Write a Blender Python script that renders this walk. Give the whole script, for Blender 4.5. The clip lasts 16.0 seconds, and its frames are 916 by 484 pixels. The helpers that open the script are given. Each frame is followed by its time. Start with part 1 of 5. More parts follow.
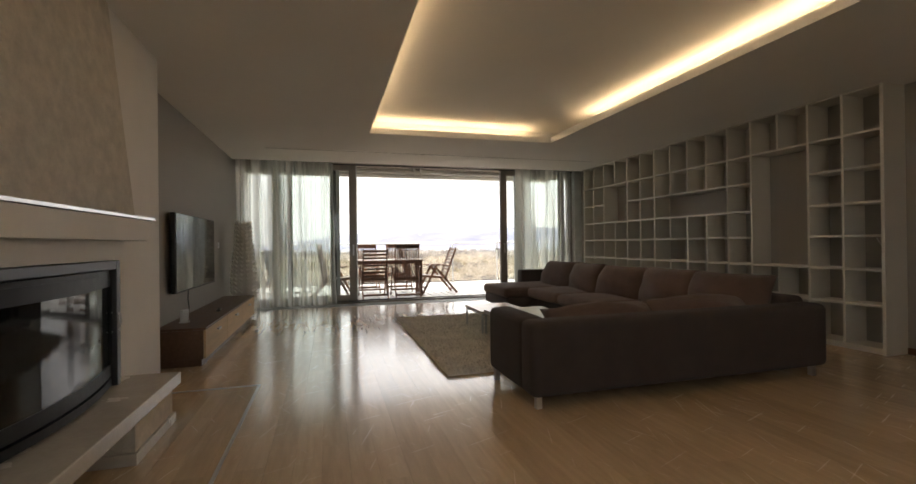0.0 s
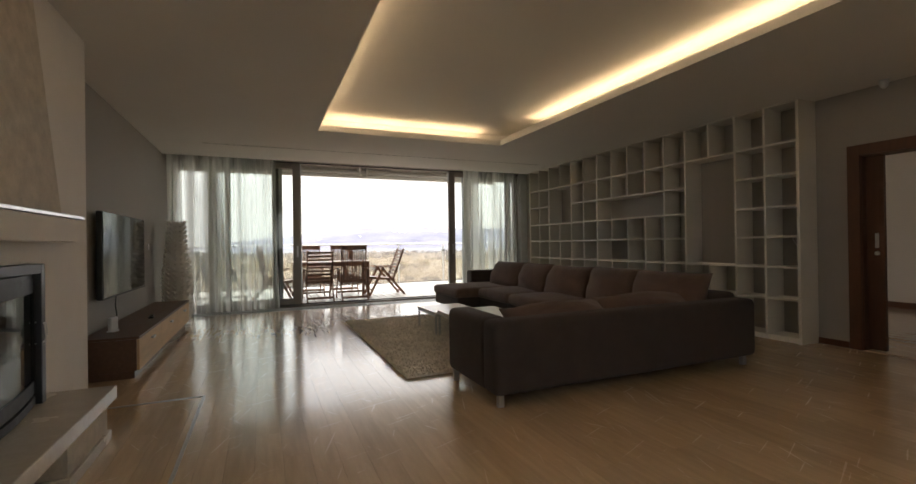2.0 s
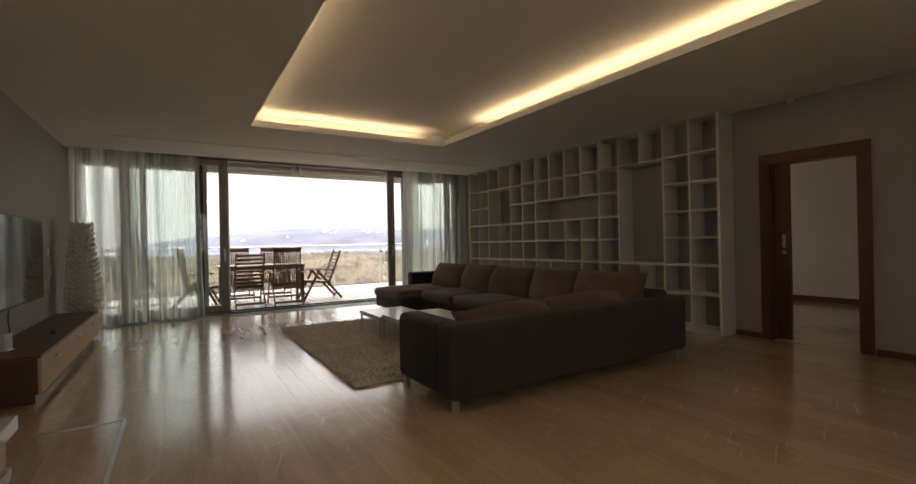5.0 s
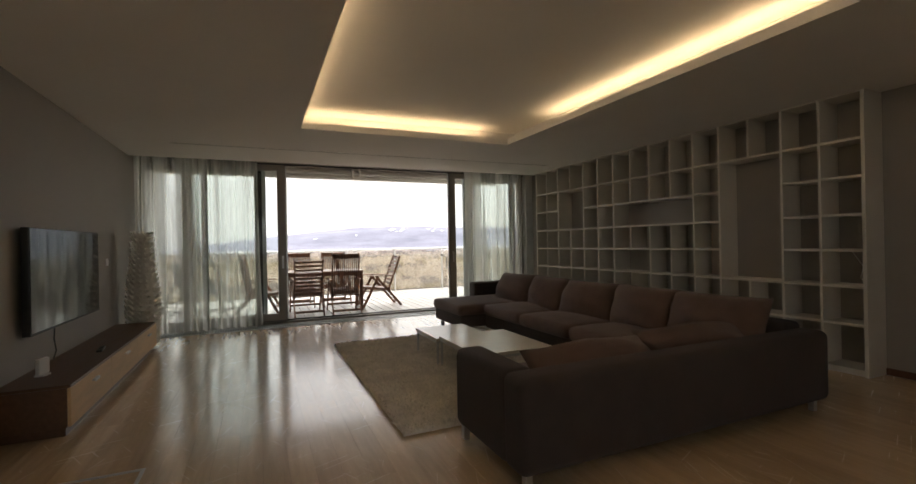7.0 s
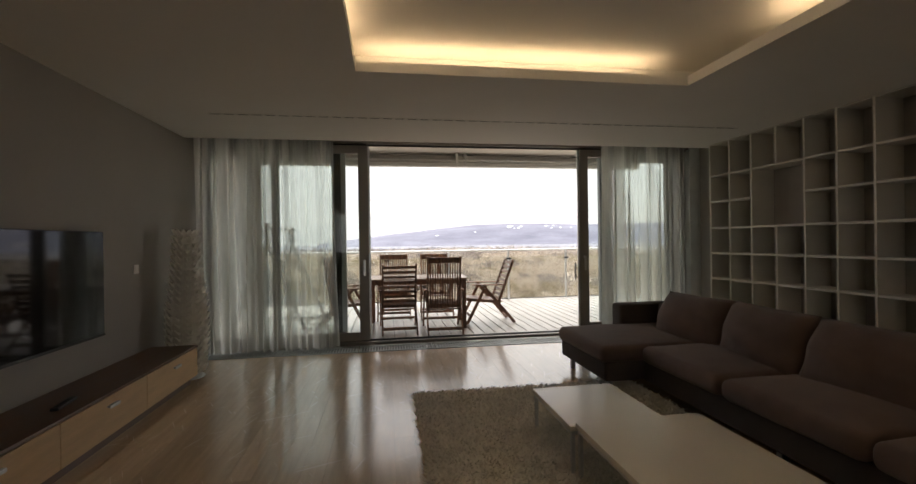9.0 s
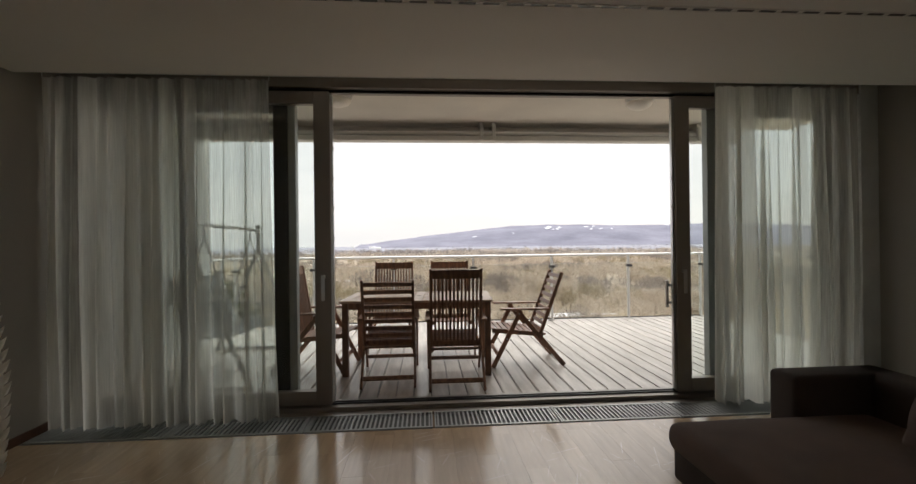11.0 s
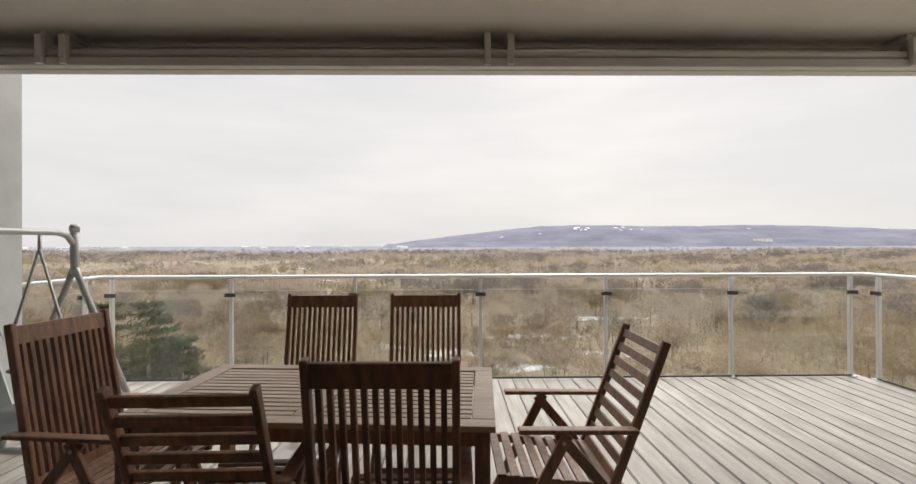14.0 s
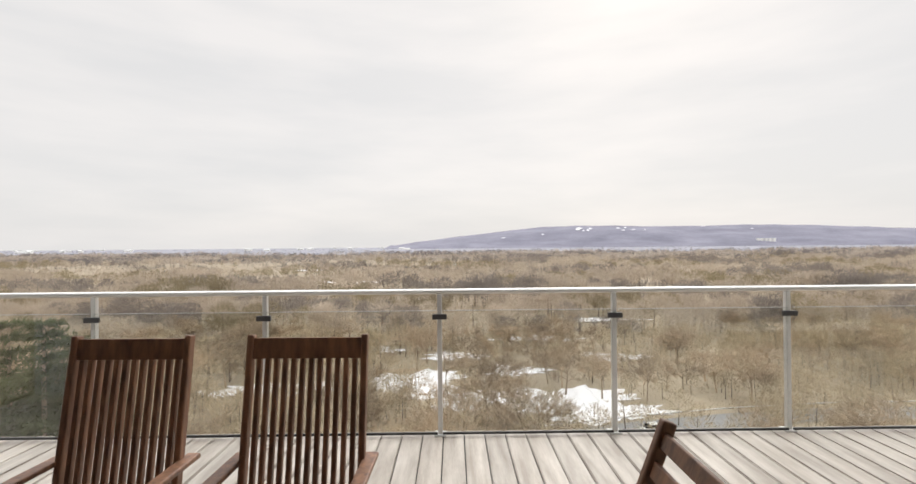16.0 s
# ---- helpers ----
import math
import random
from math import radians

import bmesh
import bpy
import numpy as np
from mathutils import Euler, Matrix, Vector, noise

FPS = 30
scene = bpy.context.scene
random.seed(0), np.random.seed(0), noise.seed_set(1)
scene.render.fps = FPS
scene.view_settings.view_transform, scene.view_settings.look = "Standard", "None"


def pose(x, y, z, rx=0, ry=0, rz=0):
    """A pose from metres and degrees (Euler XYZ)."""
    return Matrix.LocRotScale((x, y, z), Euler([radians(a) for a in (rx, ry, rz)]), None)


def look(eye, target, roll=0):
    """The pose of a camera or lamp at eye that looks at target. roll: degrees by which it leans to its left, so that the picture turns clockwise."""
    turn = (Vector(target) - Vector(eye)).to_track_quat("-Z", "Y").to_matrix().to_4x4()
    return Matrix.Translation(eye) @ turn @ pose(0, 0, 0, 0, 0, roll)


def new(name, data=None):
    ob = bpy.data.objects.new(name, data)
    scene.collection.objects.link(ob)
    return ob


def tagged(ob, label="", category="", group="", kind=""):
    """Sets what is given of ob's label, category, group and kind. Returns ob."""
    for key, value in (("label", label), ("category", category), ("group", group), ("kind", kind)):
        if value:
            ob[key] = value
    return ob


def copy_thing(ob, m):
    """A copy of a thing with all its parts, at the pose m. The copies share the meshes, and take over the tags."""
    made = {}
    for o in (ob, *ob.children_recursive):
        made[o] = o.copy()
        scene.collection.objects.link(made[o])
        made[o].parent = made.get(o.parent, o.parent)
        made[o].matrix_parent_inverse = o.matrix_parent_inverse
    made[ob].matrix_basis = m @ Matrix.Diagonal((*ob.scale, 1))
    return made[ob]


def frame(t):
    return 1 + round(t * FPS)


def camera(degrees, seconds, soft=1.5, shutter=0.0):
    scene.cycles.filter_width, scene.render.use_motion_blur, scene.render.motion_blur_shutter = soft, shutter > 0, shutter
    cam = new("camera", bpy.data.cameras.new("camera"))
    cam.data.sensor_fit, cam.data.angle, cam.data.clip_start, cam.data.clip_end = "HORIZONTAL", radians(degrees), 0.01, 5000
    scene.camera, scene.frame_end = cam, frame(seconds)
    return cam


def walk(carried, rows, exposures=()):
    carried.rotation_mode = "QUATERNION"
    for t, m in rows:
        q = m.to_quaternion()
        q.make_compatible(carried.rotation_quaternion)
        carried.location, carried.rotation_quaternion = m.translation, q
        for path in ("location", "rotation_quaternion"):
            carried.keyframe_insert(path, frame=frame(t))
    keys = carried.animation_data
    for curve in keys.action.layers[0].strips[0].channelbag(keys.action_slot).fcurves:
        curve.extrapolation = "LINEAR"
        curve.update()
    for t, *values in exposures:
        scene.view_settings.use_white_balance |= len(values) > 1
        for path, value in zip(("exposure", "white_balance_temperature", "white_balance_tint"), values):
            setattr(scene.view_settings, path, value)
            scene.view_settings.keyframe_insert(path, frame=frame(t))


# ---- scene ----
cam = camera(90.6, 16.0)
PATH = [
    (0, (0.078, 1.341, 1.077), (0.628, 3.264, 1.083), -0.7),
    (0.5, (0.036, 1.365, 1.072), (0.672, 3.261, 1.08), -0.7),
    (1, (0.001, 1.384, 1.073), (0.704, 3.257, 1.081), -0.8),
    (1.5, (-0.024, 1.39, 1.073), (0.728, 3.243, 1.081), -0.8),
    (2, (-0.047, 1.399, 1.075), (0.745, 3.235, 1.083), -0.8),
    (2.5, (-0.063, 1.407, 1.076), (0.768, 3.227, 1.085), -0.8),
    (3, (-0.095, 1.428, 1.079), (0.79, 3.222, 1.087), -0.8),
    (3.5, (-0.122, 1.458, 1.079), (0.829, 3.218, 1.087), -0.9),
    (4, (-0.147, 1.487, 1.086), (0.868, 3.21, 1.091), -0.9),
    (6.3, (-0.068, 1.635, 1.147), (0.993, 3.331, 1.151), -1.2),
    (6.5, (0.004, 1.736, 1.182), (0.991, 3.475, 1.186), -1.2),
    (7, (0.166, 2.086, 1.24), (0.972, 3.917, 1.242), -1.1),
    (7.5, (0.359, 2.533, 1.273), (1.001, 4.427, 1.269), -1.0),
    (8, (0.527, 2.99, 1.283), (1.01, 4.931, 1.278), -1.0),
    (8.5, (0.663, 3.466, 1.278), (1.044, 5.429, 1.276), -0.9),
    (9, (0.799, 3.975, 1.299), (1.11, 5.951, 1.296), -0.8),
    (9.2, (0.852, 4.184, 1.291), (1.138, 6.163, 1.291), -0.8),
    (11.3, (1.382, 6.497, 1.334), (1.51, 8.493, 1.337), -0.4),
    (11.5, (1.421, 6.679, 1.345), (1.536, 8.676, 1.342), -0.2),
    (12, (1.538, 7.201, 1.376), (1.627, 9.199, 1.376), -0.4),
    (12.5, (1.612, 7.694, 1.394), (1.674, 9.693, 1.395), -0.3),
    (13, (1.695, 8.137, 1.427), (1.741, 10.136, 1.428), -0.4),
    (13.5, (1.747, 8.578, 1.443), (1.779, 10.578, 1.444), -0.3),
    (14, (1.826, 8.988, 1.44), (1.856, 10.987, 1.445), -0.2),
    (14.5, (1.942, 9.331, 1.457), (1.965, 11.331, 1.463), -0.3),
    (15, (2.007, 9.658, 1.461), (2.027, 11.658, 1.469), -0.4),
    (15.5, (2.127, 9.994, 1.452), (2.146, 11.994, 1.459), -0.3),
    (16, (2.247, 10.325, 1.452), (2.267, 12.325, 1.462), -0.5),
]
walk(cam, [(t, look(eye, target, roll)) for t, eye, target, roll in PATH],
     exposures=[(0, 1.4), (2, 1.25), (4, 1.08), (6.5, 0.95), (7.5, 1.0), (9, 0.72), (11.5, 0.24), (12.5, 0.15), (13.5, 0.03), (14.5, -0.03), (16, 0.0)])

# ---- world, sun, exposure ----
world = bpy.data.worlds.new("world")
scene.world = world
world.use_nodes = True
wn, wl = world.node_tree.nodes, world.node_tree.links
wn.clear()
w_out = wn.new("ShaderNodeOutputWorld")
w_bg = wn.new("ShaderNodeBackground")
w_sky = wn.new("ShaderNodeTexSky")
w_sky.sky_type, w_sky.sun_disc = "NISHITA", False
w_sky.sun_elevation, w_sky.sun_rotation = radians(38), radians(20)
w_sky.air_density, w_sky.dust_density, w_sky.ozone_density = 1.0, 3.0, 1.0
w_co = wn.new("ShaderNodeTexCoord")
w_map = wn.new("ShaderNodeMapping")
w_map.inputs["Scale"].default_value = (1.0, 1.0, 5.0)
w_noise = wn.new("ShaderNodeTexNoise")
w_noise.inputs["Scale"].default_value, w_noise.inputs["Detail"].default_value = 2.2, 5.0
w_ramp = wn.new("ShaderNodeValToRGB")
w_ramp.color_ramp.elements[0].position, w_ramp.color_ramp.elements[1].position = 0.38, 0.64
w_ramp.color_ramp.elements[0].color = (8.1, 8.0, 7.95, 1)
w_ramp.color_ramp.elements[1].color = (9.15, 8.85, 8.65, 1)
w_mix = wn.new("ShaderNodeMix")
w_mix.data_type = "RGBA"
w_mix.inputs["Factor"].default_value = 0.93
wl.new(w_co.outputs["Generated"], w_map.inputs["Vector"])
wl.new(w_map.outputs["Vector"], w_noise.inputs["Vector"])
wl.new(w_noise.outputs["Fac"], w_ramp.inputs["Fac"])
wl.new(w_sky.outputs["Color"], w_mix.inputs["A"])
wl.new(w_ramp.outputs["Color"], w_mix.inputs["B"])
# an overcast sky grows brighter towards the zenith
w_sep, w_rng, w_mul = wn.new("ShaderNodeSeparateXYZ"), wn.new("ShaderNodeMapRange"), wn.new("ShaderNodeVectorMath")
w_rng.interpolation_type = "SMOOTHSTEP"
w_rng.inputs["From Min"].default_value, w_rng.inputs["From Max"].default_value = 0.52, 0.98
w_rng.inputs["To Min"].default_value, w_rng.inputs["To Max"].default_value = 1.0, 4.0
w_mul.operation = "SCALE"
wl.new(w_co.outputs["Generated"], w_sep.inputs["Vector"])
wl.new(w_sep.outputs["Z"], w_rng.inputs["Value"])
wl.new(w_rng.outputs["Result"], w_mul.inputs["Scale"])
wl.new(w_mix.outputs["Result"], w_mul.inputs[0])
wl.new(w_mul.outputs["Vector"], w_bg.inputs["Color"])
w_bg.inputs["Strength"].default_value = 0.101
wl.new(w_bg.outputs["Background"], w_out.inputs["Surface"])

sun = new("sun", bpy.data.lights.new("sun", "SUN"))
sun.data.energy, sun.data.angle, sun.data.color = 1.2, radians(25), (1.0, 0.96, 0.9)
sun.matrix_world = look((20, 60, 60), (0, 0, 0))


# ---- materials ----
def surface(name, colour, rough=0.6, metal=0.0, vary=0.12, scale=6.0, stretch=(1, 1, 1), bump=0.15, fine=60.0,
            each=0.0, second=None, spots=0.5, coat=0.0, sheen=0.0, island=0.0):
    """A principled material: a coarse mottling, a fine grain in colour and relief, and a change from piece to piece."""
    m = bpy.data.materials.new(name)
    m.use_nodes = True
    n, l = m.node_tree.nodes, m.node_tree.links
    b = n["Principled BSDF"]
    co, mp = n.new("ShaderNodeTexCoord"), n.new("ShaderNodeMapping")
    mp.inputs["Scale"].default_value = stretch
    l.new(co.outputs["Object"], mp.inputs["Vector"])
    n1, n2 = n.new("ShaderNodeTexNoise"), n.new("ShaderNodeTexNoise")
    n1.inputs["Scale"].default_value, n1.inputs["Detail"].default_value = scale, 4
    n2.inputs["Scale"].default_value, n2.inputs["Detail"].default_value = fine, 3
    info = n.new("ShaderNodeObjectInfo")
    shift = n.new("ShaderNodeVectorMath")
    shift.operation = "MULTIPLY_ADD"
    shift.inputs[1].default_value = (37, 37, 37) if each else (0, 0, 0)
    l.new(info.outputs["Random"], shift.inputs[0])
    l.new(mp.outputs["Vector"], shift.inputs[2])
    l.new(shift.outputs["Vector"], n1.inputs["Vector"])
    l.new(shift.outputs["Vector"], n2.inputs["Vector"])
    r1 = n.new("ShaderNodeValToRGB")
    r1.color_ramp.elements[0].position, r1.color_ramp.elements[1].position = spots - 0.2, spots + 0.2
    dark = second or tuple(c * (1 - vary) for c in colour)
    r1.color_ramp.elements[0].color, r1.color_ramp.elements[1].color = (*dark, 1), (*colour, 1)
    l.new(n1.outputs["Fac"], r1.inputs["Fac"])
    hsv = n.new("ShaderNodeHueSaturation")
    l.new(r1.outputs["Color"], hsv.inputs["Color"])
    val = n.new("ShaderNodeMath")
    val.operation = "MULTIPLY_ADD"
    val.inputs[1].default_value, val.inputs[2].default_value = vary, 1 - vary / 2
    l.new(n2.outputs["Fac"], val.inputs[0])
    top = val
    if each or island:
        top = n.new("ShaderNodeMath")
        top.operation = "MULTIPLY_ADD"
        top.inputs[1].default_value = each or island
        sub = n.new("ShaderNodeMath")
        sub.operation = "ADD"
        sub.inputs[1].default_value = -(each or island) / 2
        l.new(val.outputs[0], sub.inputs[0])
        if island:
            geo = n.new("ShaderNodeNewGeometry")
            l.new(geo.outputs["Random Per Island"], top.inputs[0])
        else:
            l.new(info.outputs["Random"], top.inputs[0])
        l.new(sub.outputs[0], top.inputs[2])
    l.new(top.outputs[0], hsv.inputs["Value"])
    l.new(hsv.outputs["Color"], b.inputs["Base Color"])
    rr = n.new("ShaderNodeMath")
    rr.operation = "MULTIPLY_ADD"
    rr.inputs[1].default_value, rr.inputs[2].default_value = 0.18, max(0.02, rough - 0.09)
    l.new(n1.outputs["Fac"], rr.inputs[0])
    l.new(rr.outputs[0], b.inputs["Roughness"])
    b.inputs["Metallic"].default_value = metal
    b.inputs["Coat Weight"].default_value = coat
    b.inputs["Coat Roughness"].default_value = 0.12
    b.inputs["Sheen Weight"].default_value = sheen
    if bump:
        bp = n.new("ShaderNodeBump")
        bp.inputs["Strength"].default_value, bp.inputs["Distance"].default_value = bump, 0.004
        l.new(n2.outputs["Fac"], bp.inputs["Height"])
        l.new(bp.outputs["Normal"], b.inputs["Normal"])
    return m


def glowing(name, colour, strength):
    m = bpy.data.materials.new(name)
    m.use_nodes = True
    b = m.node_tree.nodes["Principled BSDF"]
    b.inputs["Base Color"].default_value = (*colour, 1)
    b.inputs["Emission Color"].default_value = (*colour, 1)
    b.inputs["Emission Strength"].default_value = strength
    return m


def glass_material(name, tint=(0.95, 0.975, 0.965), shiny=0.09):
    """A thin pane: clear, with a weak reflection that grows towards grazing."""
    m = bpy.data.materials.new(name)
    m.use_nodes = True
    n, l = m.node_tree.nodes, m.node_tree.links
    n.remove(n["Principled BSDF"])
    tr, gl, mx = n.new("ShaderNodeBsdfTransparent"), n.new("ShaderNodeBsdfGlossy"), n.new("ShaderNodeMixShader")
    tr.inputs["Color"].default_value = (*tint, 1)
    gl.inputs["Roughness"].default_value = 0.02
    fr, pw, ma = n.new("ShaderNodeLayerWeight"), n.new("ShaderNodeMath"), n.new("ShaderNodeMath")
    pw.operation, ma.operation = "POWER", "MULTIPLY_ADD"
    pw.inputs[1].default_value, ma.inputs[1].default_value, ma.inputs[2].default_value = 4.0, 0.7, shiny * 0.4
    fr.inputs["Blend"].default_value = 0.5
    l.new(fr.outputs["Facing"], pw.inputs[0])
    l.new(pw.outputs[0], ma.inputs[0])
    l.new(ma.outputs[0], mx.inputs["Fac"])
    l.new(tr.outputs["BSDF"], mx.inputs[1])
    l.new(gl.outputs["BSDF"], mx.inputs[2])
    l.new(mx.outputs["Shader"], n["Material Output"].inputs["Surface"])
    return m


def sheer_material(name):
    """Thin woven voile: partly open, partly scattering light through."""
    m = bpy.data.materials.new(name)
    m.use_nodes = True
    n, l = m.node_tree.nodes, m.node_tree.links
    n.remove(n["Principled BSDF"])
    tr, di, tl = n.new("ShaderNodeBsdfTransparent"), n.new("ShaderNodeBsdfDiffuse"), n.new("ShaderNodeBsdfTranslucent")
    co, wv = n.new("ShaderNodeTexCoord"), n.new("ShaderNodeTexNoise")
    mp = n.new("ShaderNodeMapping")
    mp.inputs["Scale"].default_value = (40, 40, 1.5)
    wv.inputs["Scale"].default_value = 3
    l.new(co.outputs["Object"], mp.inputs["Vector"])
    l.new(mp.outputs["Vector"], wv.inputs["Vector"])
    for s, c in ((di, (0.84, 0.82, 0.78)), (tl, (0.90, 0.89, 0.85))):
        s.inputs["Color"].default_value = (*c, 1)
    tr.inputs["Color"].default_value = (0.93, 0.94, 0.92, 1)
    m1, m2 = n.new("ShaderNodeMixShader"), n.new("ShaderNodeMixShader")
    m1.inputs["Fac"].default_value = 0.80
    l.new(di.outputs["BSDF"], m1.inputs[1])
    l.new(tl.outputs["BSDF"], m1.inputs[2])
    ma = n.new("ShaderNodeMath")
    ma.operation = "MULTIPLY_ADD"
    ma.inputs[1].default_value, ma.inputs[2].default_value = 0.30, 0.26
    l.new(wv.outputs["Fac"], ma.inputs[0])
    # single cloth here, gathered cloth there
    mb, nb, rb, ad = n.new("ShaderNodeMapping"), n.new("ShaderNodeTexNoise"), n.new("ShaderNodeMapRange"), n.new("ShaderNodeMath")
    mb.inputs["Scale"].default_value = (3.4, 0.0, 0.12)
    nb.inputs["Scale"].default_value, nb.inputs["Detail"].default_value = 1.0, 3.0
    rb.inputs["From Min"].default_value, rb.inputs["From Max"].default_value = 0.44, 0.56
    rb.inputs["To Min"].default_value, rb.inputs["To Max"].default_value = 0.0, 0.45
    l.new(co.outputs["Object"], mb.inputs["Vector"])
    l.new(mb.outputs["Vector"], nb.inputs["Vector"])
    l.new(nb.outputs["Fac"], rb.inputs["Value"])
    l.new(ma.outputs[0], ad.inputs[0])
    l.new(rb.outputs["Result"], ad.inputs[1])
    l.new(ad.outputs[0], m2.inputs["Fac"])
    l.new(tr.outputs["BSDF"], m2.inputs[1])
    l.new(m1.outputs["Shader"], m2.inputs[2])
    l.new(m2.outputs["Shader"], n["Material Output"].inputs["Surface"])
    return m


M_WALL = surface("taupe_wall_paint", (0.36, 0.338, 0.305), 0.7, vary=0.06, scale=2, fine=180, bump=0.08)
M_WHITE = surface("white_wall_paint", (0.82, 0.81, 0.78), 0.8, vary=0.05, scale=1.5, fine=150, bump=0.06)
M_CEIL = surface("ceiling_paint", (0.82, 0.80, 0.76), 0.85, vary=0.04, scale=1.2, fine=120, bump=0.04)
M_STUCCO = surface("textured_plaster", (0.70, 0.63, 0.53), 0.8, vary=0.2, scale=14, fine=70, bump=0.5)
M_CHIM = surface("chimney_plaster", (0.82, 0.78, 0.73), 0.75, vary=0.06, scale=3, fine=160, bump=0.08)
def scratched(m):
    """Worn lacquer: sparse thin streaks of rougher surface."""
    n, l = m.node_tree.nodes, m.node_tree.links
    p = n["Principled BSDF"]
    old = p.inputs["Roughness"].links[0].from_socket
    geo = n.new("ShaderNodeNewGeometry")
    last = old
    for k, (turn, sc) in enumerate(((0.35, (60, 2.2, 1)), (-0.5, (70, 2.8, 1)), (1.2, (55, 2.0, 1)))):
        rot, sca, nz, gt = n.new("ShaderNodeVectorRotate"), n.new("ShaderNodeVectorMath"), n.new("ShaderNodeTexNoise"), n.new("ShaderNodeMapRange")
        rot.rotation_type = "Z_AXIS"
        rot.inputs["Angle"].default_value = turn
        sca.operation = "MULTIPLY"
        sca.inputs[1].default_value = sc
        nz.inputs["Scale"].default_value, nz.inputs["Detail"].default_value = 1.0, 1.0
        gt.inputs["From Min"].default_value, gt.inputs["From Max"].default_value = 0.70, 0.76
        gt.inputs["To Min"].default_value, gt.inputs["To Max"].default_value = 0.0, 0.15
        l.new(geo.outputs["Position"], rot.inputs["Vector"])
        l.new(rot.outputs["Vector"], sca.inputs[0])
        l.new(sca.outputs["Vector"], nz.inputs["Vector"])
        l.new(nz.outputs["Fac"], gt.inputs["Value"])
        add = n.new("ShaderNodeMath")
        l.new(last, add.inputs[0])
        l.new(gt.outputs["Result"], add.inputs[1])
        last = add.outputs[0]
    l.new(last, p.inputs["Roughness"])
    cr = n.new("ShaderNodeMath")
    cr.operation = "MULTIPLY"
    cr.inputs[1].default_value = 0.6
    l.new(last, cr.inputs[0])
    l.new(cr.outputs[0], p.inputs["Coat Roughness"])


M_STONE = surface("polished_limestone", (0.58, 0.52, 0.44), 0.25, vary=0.12, scale=5, fine=40, bump=0.03)
M_PARQ = surface("lacquered_oak_plank", (0.68, 0.50, 0.325), 0.21, vary=0.14, scale=3.5, stretch=(9, 0.8, 9), fine=22, bump=0.012, each=0.16, coat=0.9)
scratched(M_PARQ)
M_PARQ2 = surface("parquet_joint", (0.22, 0.13, 0.065), 0.6)
M_OAK = surface("light_oak_front", (0.70, 0.49, 0.28), 0.55, vary=0.15, scale=3, stretch=(6, 1, 8), fine=25, bump=0.06, each=0.1)
M_WALNUT = surface("walnut_board", (0.16, 0.085, 0.05), 0.38, vary=0.3, scale=4, stretch=(8, 1, 8), fine=20, bump=0.06)
M_DOORWOOD = surface("reddish_door_veneer", (0.13, 0.056, 0.032), 0.45, vary=0.25, scale=4, stretch=(8, 8, 1), fine=20, bump=0.05)
M_SHELF = surface("white_lacquer_board", (0.70, 0.66, 0.585), 0.38, vary=0.03, scale=3, fine=90, bump=0.02)
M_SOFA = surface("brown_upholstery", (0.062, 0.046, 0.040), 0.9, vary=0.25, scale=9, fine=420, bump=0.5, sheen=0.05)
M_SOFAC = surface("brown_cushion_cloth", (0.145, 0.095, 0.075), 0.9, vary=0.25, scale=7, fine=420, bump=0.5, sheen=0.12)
M_STEEL = surface("brushed_steel", (0.62, 0.62, 0.62), 0.32, 1.0, vary=0.08, scale=20, fine=200, bump=0.03)
M_ALU = surface("anodised_window_frame", (0.27, 0.245, 0.22), 0.42, 0.25, vary=0.06, scale=6, fine=200, bump=0.03)
M_RAIL = surface("satin_rail_steel", (0.70, 0.70, 0.69), 0.38, 0.45, vary=0.08, scale=20, fine=200, bump=0.03)
M_ALUL = surface("pale_window_frame", (0.42, 0.44, 0.44), 0.45, 0.3, vary=0.06, scale=6, fine=200, bump=0.03)
M_ALUD = surface("dark_window_seal", (0.035, 0.035, 0.036), 0.5, 0.2, vary=0.1)
M_BLACK = surface("black_cast_iron", (0.022, 0.022, 0.024), 0.45, 0.4, vary=0.2, scale=20, fine=200, bump=0.15)
M_INSERT = surface("dark_grey_insert_metal", (0.075, 0.075, 0.078), 0.4, 0.5, vary=0.1, scale=12, fine=150, bump=0.05)
M_SCREEN = surface("dark_screen_glass", (0.010, 0.010, 0.012), 0.09, vary=0.05, bump=0.0)
M_SCREEN.node_tree.links.remove(M_SCREEN.node_tree.nodes["Principled BSDF"].inputs["Roughness"].links[0])
M_SCREEN.node_tree.nodes["Principled BSDF"].inputs["Roughness"].default_value = 0.06
M_PLASTIC = surface("black_plastic", (0.02, 0.02, 0.02), 0.4, vary=0.1)
M_WPLASTIC = surface("white_plastic", (0.75, 0.75, 0.74), 0.4, vary=0.04)
M_RUG = surface("beige_rug_pile", (0.90, 0.845, 0.76), 0.95, vary=0.18, scale=5, fine=40, bump=0.2, island=0.3)
M_LACQ = surface("cream_table_lacquer", (0.80, 0.76, 0.68), 0.22, vary=0.03, scale=3, fine=80, bump=0.01)
M_SHADE = surface("white_lamp_paper", (0.86, 0.83, 0.77), 0.55, vary=0.05, scale=10, fine=100, bump=0.05)
